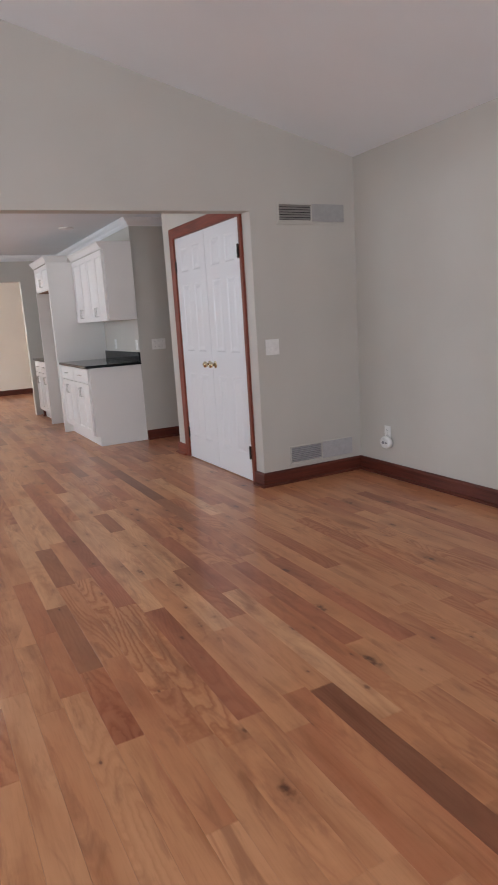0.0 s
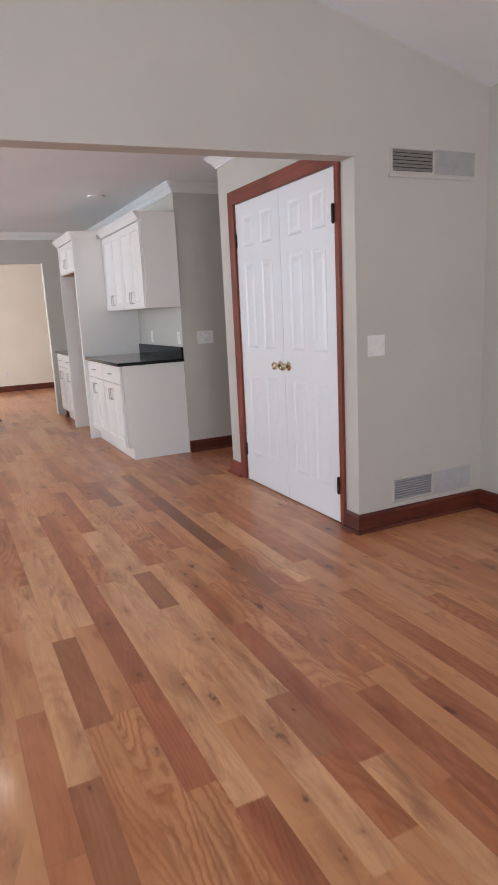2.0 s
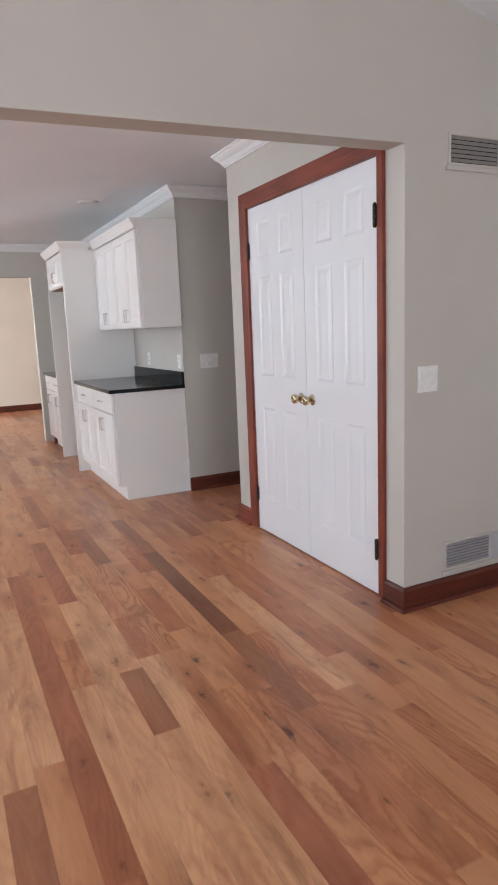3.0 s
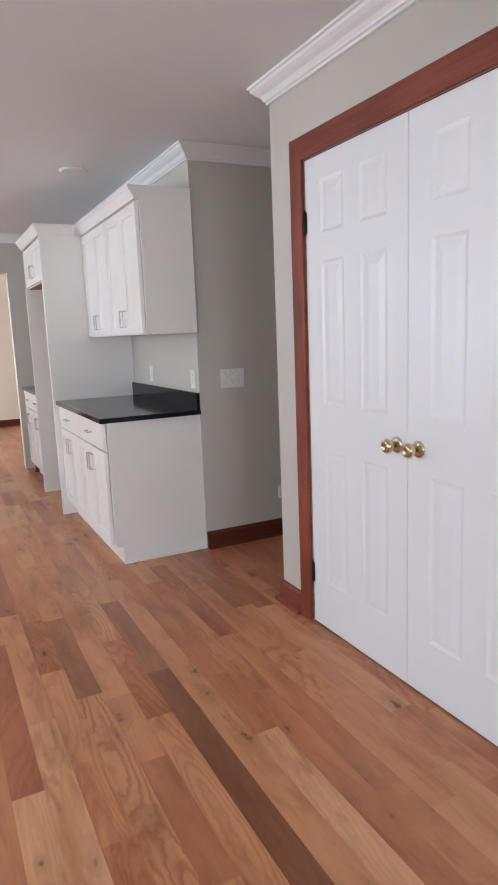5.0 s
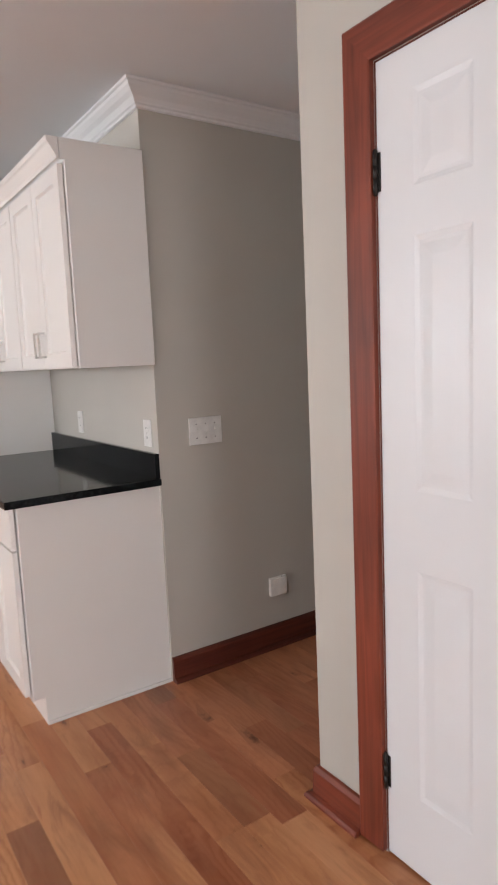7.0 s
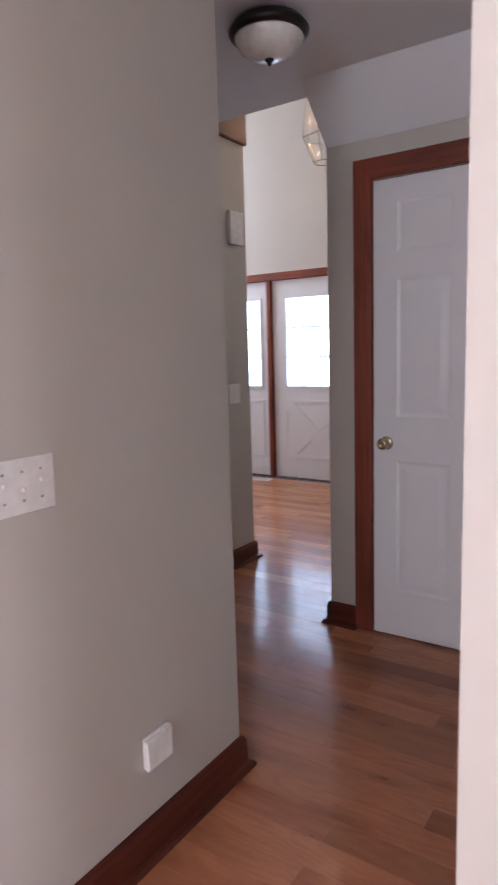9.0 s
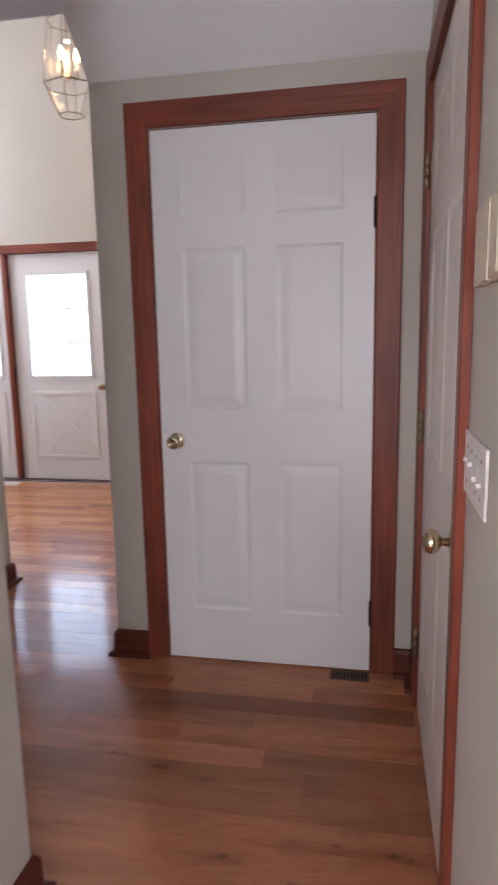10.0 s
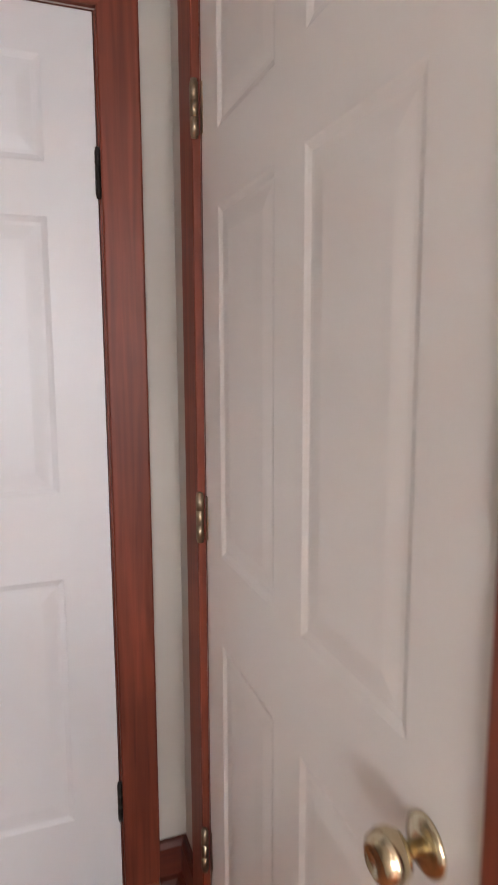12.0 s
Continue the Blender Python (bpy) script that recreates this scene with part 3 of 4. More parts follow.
def casing(t, w, h, left=0.085, right=0.085, top=0.09, mats=(CHERRY_Z, CHERRY_Z, CHERRY_X), gap=0.006):
    """Two uprights and a head with mitred corners, proud of the wall that lies at y = 0, and the lining of the opening."""
    def side(x, wid, s):
        prof = [(0, 0.001), (0, -0.0135), (0.004, -0.0155), (wid * 0.55, -0.0165), (wid * 0.80, -0.0175), (wid * 0.95, -0.018), (wid, -0.0155), (wid, 0.001)]
        bm = bmesh.new()
        lo = [bm.verts.new((x + s * u, d - 0.002, 0)) for u, d in prof]
        hi = [bm.verts.new((x + s * u, d - 0.002, h + gap + u / wid * top)) for u, d in prof]
        bm.faces.new(lo)
        bm.faces.new(hi)
        for i in range(len(prof)):
            j = (i + 1) % len(prof)
            bm.faces.new((lo[i], lo[j], hi[j], hi[i]))
        bmesh.ops.recalc_face_normals(bm, faces=bm.faces)
        return bm

    part("casing_side", side(-gap, left, -1), mats[0], t, "cherry-stained casing upright")
    part("casing_side", side(w + gap, right, 1), mats[1], t, "cherry-stained casing upright")
    prof = [(0, 0.001), (0, -0.0135), (0.004, -0.0155), (top * 0.55, -0.0165), (top * 0.80, -0.0175), (top * 0.95, -0.018), (top, -0.0155), (top, 0.001)]
    bm = bmesh.new()
    a = [bm.verts.new((-gap - u / top * left, d - 0.002, h + gap + u)) for u, d in prof]
    b = [bm.verts.new((w + gap + u / top * right, d - 0.002, h + gap + u)) for u, d in prof]
    bm.faces.new(a)
    bm.faces.new(b)
    for i in range(len(prof)):
        j = (i + 1) % len(prof)
        bm.faces.new((a[i], a[j], b[j], b[i]))
    bmesh.ops.recalc_face_normals(bm, faces=bm.faces)
    part("casing_head", bm, mats[2], t, "cherry-stained casing head")
    g = 0.003
    part("door_lining", boxes((-0.0095, -g, 0.0005, 0.11, 0, h + g), (w + g, w + 0.0095, 0.0005, 0.11, 0, h + g), (-0.0095, w + 0.0095, 0.0005, 0.11, h + g, h + 0.0095)), mats[0], t)
    part("door_stop", boxes((-g, 0.02, 0.042, 0.06, 0, h + g), (w - 0.02, w + g, 0.042, 0.06, 0, h + g), (0.02, w - 0.02, 0.042, 0.06, h - 0.02, h + g)), mats[0], t)


ROWS = [(0.215, 0.825), (1.025, 1.625), (1.735, 1.945)]


def columns(w, stile=0.1, mullion=0.1):
    c = (w - 2 * stile - mullion) / 2
    return [(stile, stile + c), (w - stile - c, w - stile)]


# double closet doors
closet = thing("door_1", pose(0, 1.4725, 0.008, 0, 0, -90), "closed pair of white six-panel closet doors with brass knobs", "door", kind="structure")
casing(closet, 1.295, 2.039, 0.088, 0.045, 0.092, (CHERRY_Z, CHERRY_Z, CHERRY_Y))
for x0 in (0.0, 0.649):
    panelled_slab(closet, 0.646, 2.039, ROWS, columns(0.646, 0.111, 0.106)).location = (x0, 0, 0)
for x in (0.590, 0.705):
    knob(closet, x, 0.918)
for z in (0.24, 1.79):
    hinge(closet, -0.001, z, mat=BRONZE)
    hinge(closet, 1.299, z, -0.024, BRONZE, 0.0095)

# hall end door
d2 = thing("door_2", pose(2.1, 2.7335, 0.007, 0, 0, -90), "closed white six-panel door in a cherry casing", "door", kind="structure")
casing(d2, 0.809, 2.041, 0.082, 0.088, 0.088, (CHERRY_Z, CHERRY_Z, CHERRY_Y))
panelled_slab(d2, 0.809, 2.041, ROWS, columns(0.809, 0.108, 0.112))
knob(d2, 0.062, 0.905)
for z in (0.24, 1.72):
    hinge(d2, 0.810, z, mat=BRONZE)

# hall side door, the warm light on it mixed into its white paint
d3 = thing("door_3", pose(1.868, 1.757, 0.010, 0, 0, 180), "closed white six-panel door tinted by warm light, with brass knob and hinges", "door", kind="structure")
casing(d3, 0.847, 2.037, 0.088, 0.066, 0.088, (CHERRY_Z, CHERRY_Z, CHERRY_X))
panelled_slab(d3, 0.846, 2.037, [(0.19, 0.765), (0.945, 1.595), (1.725, 1.94)], [(0.1, 0.365), (0.465, 0.72)], paint=DOORWHITE_WARMLIT)
knob(d3, 0.762, 0.862)
for z in (0.24, 1.0, 1.79):
    hinge(d3, -0.002, z, -0.014, OLDBRASS, 0.0085)
part("strike_plate", boxes((0.8455, 0.8485, -0.001, 0.02, 0.83, 0.89)), BRONZE, d3)

# front door with a side light
front = thing("door_4", pose(5.1, 5.6, 0.012, 0, 0, -90), "white front entrance door with a nine-pane window and crossbuck panel beside a glazed side light", "door", kind="structure")


def lite_leaf(t, name, x0, w, glass_rect, cols, rows, cross):
    gx0, gx1, gz0, gz1 = glass_rect
    leaf = part(name, boxes((x0, x0 + w, 0.03, 0.07, 0, gz0), (x0, x0 + w, 0.03, 0.07, gz1, 2.039), (x0, gx0, 0.03, 0.07, gz0, gz1), (gx1, x0 + w, 0.03, 0.07, gz0, gz1)), DOORWHITE, t)
    part("glazing_frame", boxes((gx0 - 0.02, gx0 + 0.008, 0.02, 0.0295, gz0 - 0.02, gz1 + 0.02), (gx1 - 0.008, gx1 + 0.02, 0.02, 0.0295, gz0 - 0.02, gz1 + 0.02),
                                (gx0 + 0.008, gx1 - 0.008, 0.02, 0.0295, gz0 - 0.02, gz0 + 0.008), (gx0 + 0.008, gx1 - 0.008, 0.02, 0.0295, gz1 - 0.008, gz1 + 0.02)), DOORWHITE, leaf)
    cw, rh = (gx1 - gx0) / cols, (gz1 - gz0) / rows
    for i in range(1, cols):
        part("glazing_bar", boxes((gx0 + i * cw - 0.007, gx0 + i * cw + 0.007, 0.036, 0.046, gz0, gz1)), DOORWHITE, leaf)
    for j in range(1, rows):
        part("glazing_bar", boxes((gx0, gx1, 0.034, 0.0355, gz0 + j * rh - 0.007, gz0 + j * rh + 0.007)), DOORWHITE, leaf)
    for i in range(cols):
        for j in range(rows):
            p = part("pane", boxes((gx0 + i * cw + 0.0005, gx0 + (i + 1) * cw - 0.0005, 0.048, 0.052, gz0 + j * rh + 0.0005, gz0 + (j + 1) * rh - 0.0005)), CLEAR, leaf)
            p.visible_shadow = False
    px0, px1, pz0, pz1 = x0 + 0.12, x0 + w - 0.12, 0.2, gz0 - 0.14
    if not cross:
        px0, px1 = x0 + 0.07, x0 + w - 0.07
    f = 0.028
    part("panel_moulding", boxes((px0, px0 + f, 0.022, 0.0298, pz0, pz1), (px1 - f, px1, 0.022, 0.0298, pz0, pz1), (px0 + f, px1 - f, 0.022, 0.0298, pz0, pz0 + f), (px0 + f, px1 - f, 0.022, 0.0298, pz1 - f, pz1)), DOORWHITE, leaf)
    if cross:
        for s in (1, -1):
            bm = bmesh.new()
            cx, cz = (px0 + px1) / 2, (pz0 + pz1) / 2
            dx, dz = (px1 - px0) / 2 - f, (pz1 - pz0) / 2 - f
            prism([(cx - s * dx, cz - dz), (cx - s * (dx - 0.09), cz - dz), (cx + s * dx, cz + dz - 0.082), (cx + s * dx, cz + dz), (cx + s * (dx - 0.09), cz + dz), (cx - s * dx, cz - dz + 0.082)], "y", 0.0225 + 0.002 * s, 0.0297, bm)
            part("cross_brace", bm, DOORWHITE, leaf)
    return leaf


lite_leaf(front, "side_light", 0.03, 0.38, (0.10, 0.318, 0.955, 1.86), 1, 3, False)
slab4 = lite_leaf(front, "door_slab", 0.472, 0.885, (0.625, 1.205, 0.955, 1.86), 3, 3, True)
part("mullion_post", boxes((0.418, 0.462, -0.012, 0.1, 0, 2.04), bevel=0.003), CHERRY_Z, front, "cherry-stained post between door and side light")
part("casing_side", boxes((-0.055, 0.025, -0.02, 0.0, 0, 2.04), bevel=0.003), CHERRY_Z, front)
part("casing_side", boxes((1.36, 1.44, -0.02, 0.0, 0, 2.04), bevel=0.003), CHERRY_Z, front)
part("casing_head", boxes((-0.055, 1.44, -0.022, 0.0, 2.042, 2.115), bevel=0.003), CHERRY_Y, front)
part("door_lining", boxes((0.002, 0.028, 0.001, 0.13, 0, 2.04), (1.36, 1.378, 0.001, 0.13, 0, 2.04), (0.002, 1.378, 0.001, 0.13, 2.0405, 2.046)), CHERRY_Z, front)
part("threshold", boxes((0.03, 1.358, -0.01, 0.13, -0.01, -0.001)), BASE_Y, front)
part("door_stop", boxes((0.404, 0.478, 0.0755, 0.1, 0, 2.04), (1.34, 1.3595, 0.0755, 0.1, 0, 2.0), (0.0285, 0.045, 0.0755, 0.1, 0, 2.0), (0.0285, 0.4035, 0.0755, 0.1, 2.0, 2.04), (0.4785, 1.3595, 0.0755, 0.1, 2.0, 2.04)), CHERRY_Z, front)
knob(front, 1.30, 0.86, 0.03)
for z in (0.2, 1.0, 1.8):
    hinge(front, 0.470, z, 0.018, BRONZE)


# ---- kitchen cabinets ----
def pull(parent, x, z, y, length=0.105, upright=True):
    """A square-section bar pull on two posts, in front of the plane y."""
    h, a, b = length / 2, 0.004, 0.030
    if upright:
        bm = boxes((x - a, x + a, y - b, y - b + 2 * a, z - h, z + h), (x - a, x + a, y - b + 2 * a, y - 0.0005, z - h, z - h + 2 * a), (x - a, x + a, y - b + 2 * a, y - 0.0005, z + h - 2 * a, z + h))
    else:
        bm = boxes((x - h, x + h, y - b, y - b + 2 * a, z - a, z + a), (x - h, x - h + 2 * a, y - b + 2 * a, y - 0.0005, z - a, z + a), (x + h - 2 * a, x + h, y - b + 2 * a, y - 0.0005, z - a, z + a))
    return part("handle", bm, NICKEL, parent, "brushed nickel bar pull")


def shaker(t, name, x0, x1, z0, z1, rail=0.057, y=-0.024):
    """A framed front with a sunk panel, 2 cm proud of the body."""
    bm = boxes((x0, x0 + rail, y, y + 0.019, z0, z1), (x1 - rail, x1, y, y + 0.019, z0, z1), (x0 + rail, x1 - rail, y, y + 0.019, z0, z0 + rail), (x0 + rail, x1 - rail, y, y + 0.019, z1 - rail, z1))
    r = rail
    v = [[bm.verts.new(p) for p in ((x0 + r + i, d, z0 + r + i), (x1 - r - i, d, z0 + r + i), (x1 - r - i, d, z1 - r - i), (x0 + r + i, d, z1 - r - i))] for i, d in ((0, y + 0.0025), (0.006, y + 0.010))]
    for k in range(4):
        bm.faces.new((v[0][k], v[0][(k + 1) % 4], v[1][(k + 1) % 4], v[1][k]))
    bm.faces.new(v[1])
    return part(name, bm, CABINET, t)


def front_plain(t, name, x0, x1, z0, z1):
    return part(name, boxes((x0, x1, -0.024, -0.005, z0, z1), bevel=0.003), CABINET, t)


def base_unit(m, w, label, end_panel=None):
    t = thing("base_cabinet", m, label, "cabinet", "base cabinets")
    part("body", boxes((0, w, 0, 0.582, 0.11, 0.866)), CABINET, t)
    part("toe_kick", boxes((0, w, 0.045, 0.06, 0, 0.1095)), CABINET, t)
    d = front_plain(t, "drawer_front", 0.004, w - 0.004, 0.700, 0.859)
    pull(d, w / 2, 0.782, -0.024, 0.1, False)
    for x0, x1, hx in ((0.004, w / 2 - 0.0015, w / 2 - 0.03), (w / 2 + 0.0015, w - 0.004, w / 2 + 0.03)):
        d = shaker(t, "door", x0, x1, 0.122, 0.692)
        pull(d, hx, 0.59, -0.024)
    if end_panel:
        part("end_panel", prism([(0, 0.11), (0.045, 0.11), (0.045, 0), (0.584, 0), (0.584, 0.866), (0, 0.866)], "x", w + 0.001, w + 0.019), CABINET, t)
        part("shoe_moulding", boxes((w + 0.0195, w + 0.031, 0.045, 0.584, 0, 0.014), bevel=0.003), CABINET, t)
    return t


# fronts face -x: local x runs towards -y, local y towards +x
base_unit(pose(-0.605, 4.078, 0, 0, 0, -90), 0.668, "white shaker base cabinet with a drawer over two doors")
base_unit(pose(-0.605, 3.409, 0, 0, 0, -90), 0.668, "white shaker base cabinet with drawer and plain end panel", True)
base_unit(pose(-0.605, 5.99, 0, 0, 0, -90), 0.505, "white shaker base cabinet beyond the refrigerator recess")
base_unit(pose(-0.605, 5.484, 0, 0, 0, -90), 0.505, "white shaker base cabinet beyond the refrigerator recess")


base_unit(pose(-2.22, 5.56, 0), 0.60, "white shaker base cabinet against the far kitchen wall", True)


toe = thing("toe_block", pose(-0.575, 5.955, 0.0), "dark stained block at the foot of the far base cabinet", "trim")
part("block", boxes((-0.02, 0.012, -0.03, 0.03, 0.0005, 0.1), bevel=0.003), BASE_Y, toe)
part("shoe", boxes((-0.032, -0.0205, -0.03, 0.03, 0.0005, 0.016), bevel=0.002), BASE_Y, toe)


def worktop(name, y0, y1, label):
    t = thing(name, pose(-0.605, y1, 0.867, 0, 0, -90), label, "worktop")
    w = y1 - y0
    part("slab", boxes((0, w, -0.047, 0.584, 0, 0.030), bevel=0.005), GRANITE, t)
    part("backsplash", boxes((0.002, w - 0.012, 0.5625, 0.584, 0.0305, 0.133), bevel=0.002), GRANITE, t)
    return t


worktop("countertop", 2.697, 4.078, "polished black granite countertop with a low backsplash")
worktop("countertop", 4.975, 6.0, "polished black granite countertop on the far cabinets")

# wall cabinets
def wall_unit(m, w, h, label, depth=0.313, hz=0.1):
    t = thing("wall_cabinet", m, label, "cabinet", "wall cabinets")
    part("body", boxes((0, w, 0, depth, 0, h)), CABINET, t)
    for x0, x1, hx in ((0.004, w / 2 - 0.0015, w / 2 - 0.03), (w / 2 + 0.0015, w - 0.004, w / 2 + 0.03)):
        d = shaker(t, "door", x0, x1, 0.006, h - 0.012)
        pull(d, hx, hz, -0.024, 0.105)
    return t


up1 = wall_unit(pose(-0.334, 4.078, 1.366, 0, 0, -90), 0.687, 0.752, "white shaker wall cabinet with two doors")
up2 = wall_unit(pose(-0.334, 3.390, 1.366, 0, 0, -90), 0.687, 0.752, "white shaker wall cabinet with two doors and plain end")
part("end_stile", boxes((0.6875, 0.703, -0.001, 0.02, 0, 0.752), (0.6875, 0.703, -0.0185, 0.02, 0.7525, 0.8265)), CABINET, up2)

# refrigerator surround
frd = thing("refrigerator_surround", pose(-0.625, 4.97, 0, 0, 0, -90), "tall white refrigerator surround, empty, with a short cabinet across the top", "cabinet")
part("side_panel", boxes((0.87, 0.891, -0.035, 0.604, 0, 2.118)), CABINET, frd)
part("side_panel", boxes((0.0, 0.021, -0.035, 0.604, 0, 2.118)), CABINET, frd)
part("front_stile", boxes((0.852, 0.892, -0.041, -0.0355, 0, 2.118)), CABINET, frd)
part("front_stile", boxes((-0.001, 0.022, -0.041, -0.0355, 0, 1.80)), CABINET, frd)
part("corner_strip", boxes((0.8915, 0.897, -0.041, 0.0, 0, 2.118)), CABINET, frd)
part("top_box", boxes((0.0215, 0.8695, -0.012, 0.604, 1.80, 2.118)), CABINET, frd)
for x0, x1, hx in ((0.024, 0.434, 0.404), (0.437, 0.849, 0.467)):
    d = shaker(frd, "door", x0, x1, 1.806, 2.106, 0.05, -0.033)
    pull(d, hx, 1.90, -0.033, 0.1)
part("soffit_board", boxes((0.0215, 0.8695, -0.010, 0.604, 1.794, 1.7995)), PLYWOOD, frd, "bare brown plywood under the top cabinet")
part("water_box", boxes((0.0215, 0.024, 0.36, 0.4, 0.9, 0.96)), PLASTIC, frd)


def cornice(name, pieces, label):
    t = thing(name, pose(pieces[0][0][0], pieces[0][0][1], 2.1185), label, "trim", kind="structure")
    for p0, p1, m0, m1 in pieces:
        bm = run(CABINET_CROWN, p0, p1, 2.1185, m0, m1)
        bm.transform(t.matrix_basis.inverted())
        part("cornice_run", bm, CABINET, t)
    return t


cornice("trim_cornice_wall_cabinets", [((-0.354, 2.6875), (-0.354, 4.077), 0, 0)], "white crown along the wall cabinets")
part("end_panel", boxes((-0.3135, -0.024, 2.6885, 2.7025, 1.366, 2.1925)), CABINET, up2).matrix_parent_inverse = up2.matrix_basis.inverted()
cornice("trim_cornice_refrigerator", [((-0.412, 4.078), (-0.66, 4.078), 0, 1), ((-0.66, 4.078), (-0.66, 4.972), 1, 1)], "white crown round the refrigerator cabinet")


# ---- plates, grilles and fittings on the walls ----
def plate(m, w, h, label, category, group=""):
    t = thing("switch_plate" if category == "switch" else "outlet_plate", m, label, category, group)
    part("cover", boxes((-w / 2, w / 2, -0.006, -0.0005, -h / 2, h / 2), bevel=0.0022), PLASTIC, t)
    return t


def screw(t, x, z):
    part("screw", turned([(0.0032, 0.0058), (0.0032, 0.0068), (0.002, 0.0072)], 10, axis="y", at=(x, 0, z)), SCREW, t)


def toggle_plate(m, gangs, label, ups, w=None, h=0.117):
    w = w or 0.07 + 0.046 * (gangs - 1)
    t = plate(m, w, h, label, "switch")
    for i in range(gangs):
        x = (i - (gangs - 1) / 2) * 0.046
        s = 1 if ups[i] else -1
        part("slot", boxes((x - 0.005, x + 0.005, -0.0063, -0.0055, -0.012, 0.012)), PLASTIC, t)
        bm = boxes((x - 0.0028, x + 0.0028, -0.014, -0.0069, -0.004, 0.004), bevel=0.001)
        bm.transform(Matrix.Translation((0, 0, 0.004 * s)) @ Matrix.Rotation(radians(-20 * s), 4, "X"))
        part("toggle", bm, PLASTIC, t)
        for z in (0.030, -0.030):
            screw(t, x, z)
    return t


def decora_plate(m, gangs, label):
    w = 0.07 + 0.046 * (gangs - 1)
    t = plate(m, w, 0.117, label, "switch")
    for i in range(gangs):
        x = (i - (gangs - 1) / 2) * 0.046
        part("rocker", boxes((x - 0.0165, x + 0.0165, -0.0085, -0.0062, -0.033, 0.033), bevel=0.001), PLASTIC, t)
    return t


def outlet(m, label):
    t = plate(m, 0.07, 0.115, label, "outlet")
    for z in (0.02, -0.02):
        r = part("receptacle", boxes((-0.017, 0.017, -0.0075, -0.0062, z - 0.014, z + 0.014), bevel=0.0006), PLASTIC, t)
        for x in (-0.006, 0.006):
            part("slot", boxes((x - 0.001, x + 0.001, -0.0079, -0.0076, z - 0.002, z + 0.007)), BLACK, r)
    screw(t, 0, 0)
    return t


decora_plate(pose(0.128, 0, 1.073), 2, "white double rocker switch plate on the greige wall")
toggle_plate(pose(0.206, 2.71, 1.076), 3, "white triple toggle switch plate on the greige hall wall", (1, 0, 1))
outlet(pose(-0.02, 3.615, 1.085, 0, 0, -90), "white outlet plate above the black backsplash")
outlet(pose(-0.02, 2.80, 1.08, 0, 0, -90), "white outlet plate above the black backsplash")
outlet(pose(-0.93, 10.1, 0.32), "white outlet plate low on the cream wall")
outlet(pose(0.935, -0.352, 0.345, 0, 0, -90), "white outlet plate low on the wall above an alarm")

# plug-in alarm on the right wall
alarm = thing("plug_in_alarm", pose(0.935, -0.352, 0.272, 0, 0, -90), "white plug-in gas alarm hanging below the outlet", "alarm")
part("case", turned([(0.058, 0.0065), (0.058, 0.022), (0.052, 0.030), (0.040, 0.034)], 32, axis="y"), PLASTIC, alarm).scale = (1.05, 1.25, 0.86)
part("button", turned([(0.012, 0.0427), (0.012, 0.0455)], 16, axis="y", at=(-0.012, 0, 0)), GREYPLASTIC, alarm)
part("label_bar", boxes((0.008, 0.034, -0.0437, -0.0427, -0.006, 0.004)), GREYPLASTIC, alarm)

# outlet with a child cover on the hall wall
cov = thing("outlet_cover", pose(0.556, 2.71, 0.297), "white boxy outlet cover low on the hall wall", "outlet")
part("base", boxes((-0.047, 0.047, -0.008, -0.0005, -0.043, 0.043), bevel=0.003), PLASTIC, cov)
part("lid", boxes((-0.049, 0.049, -0.022, -0.0085, -0.045, 0.038), bevel=0.005), PLASTIC, cov)
part("latch", boxes((0.02, 0.045, -0.020, -0.009, 0.0385, 0.047), bevel=0.002), PLASTIC, cov)

toggle_plate(pose(0.8415, 1.757, 1.084, 0, 0, 180), 4, "white four-gang toggle switch plate, screws bare, beside the door", (1, 1, 0, 0), 0.214, 0.113)

# door chime without its cover
chime = thing("door_chime", pose(0.750, 1.757, 1.445, 0, 0, 180), "old ivory door chime box, cracked open, its cover missing", "chime")
part("back_plate", boxes((-0.105, 0.105, -0.010, -0.0005, -0.06, 0.06), bevel=0.002), IVORY, chime)
part("resonator", prism([(-0.105, -0.06), (-0.03, -0.06), (-0.036, 0.052), (-0.105, 0.056)], "y", -0.016, -0.0105), IVORY, chime)
part("inner_gap", prism([(-0.029, -0.05), (-0.022, -0.05), (-0.004, 0.05), (-0.034, 0.05)], "y", -0.014, -0.0105), BLACK, chime)
part("tone_bar", prism([(-0.023, -0.052), (-0.014, -0.06), (0.022, -0.056), (0.045, -0.059), (0.044, 0.046), (0.030, 0.055), (-0.002, 0.054)], "y", -0.022, -0.0105), IVORY, chime)
part("tone_bar", prism([(0.047, -0.058), (0.10, -0.052), (0.098, 0.044), (0.070, 0.054), (0.048, 0.048)], "y", -0.020, -0.0105), IVORY, chime)


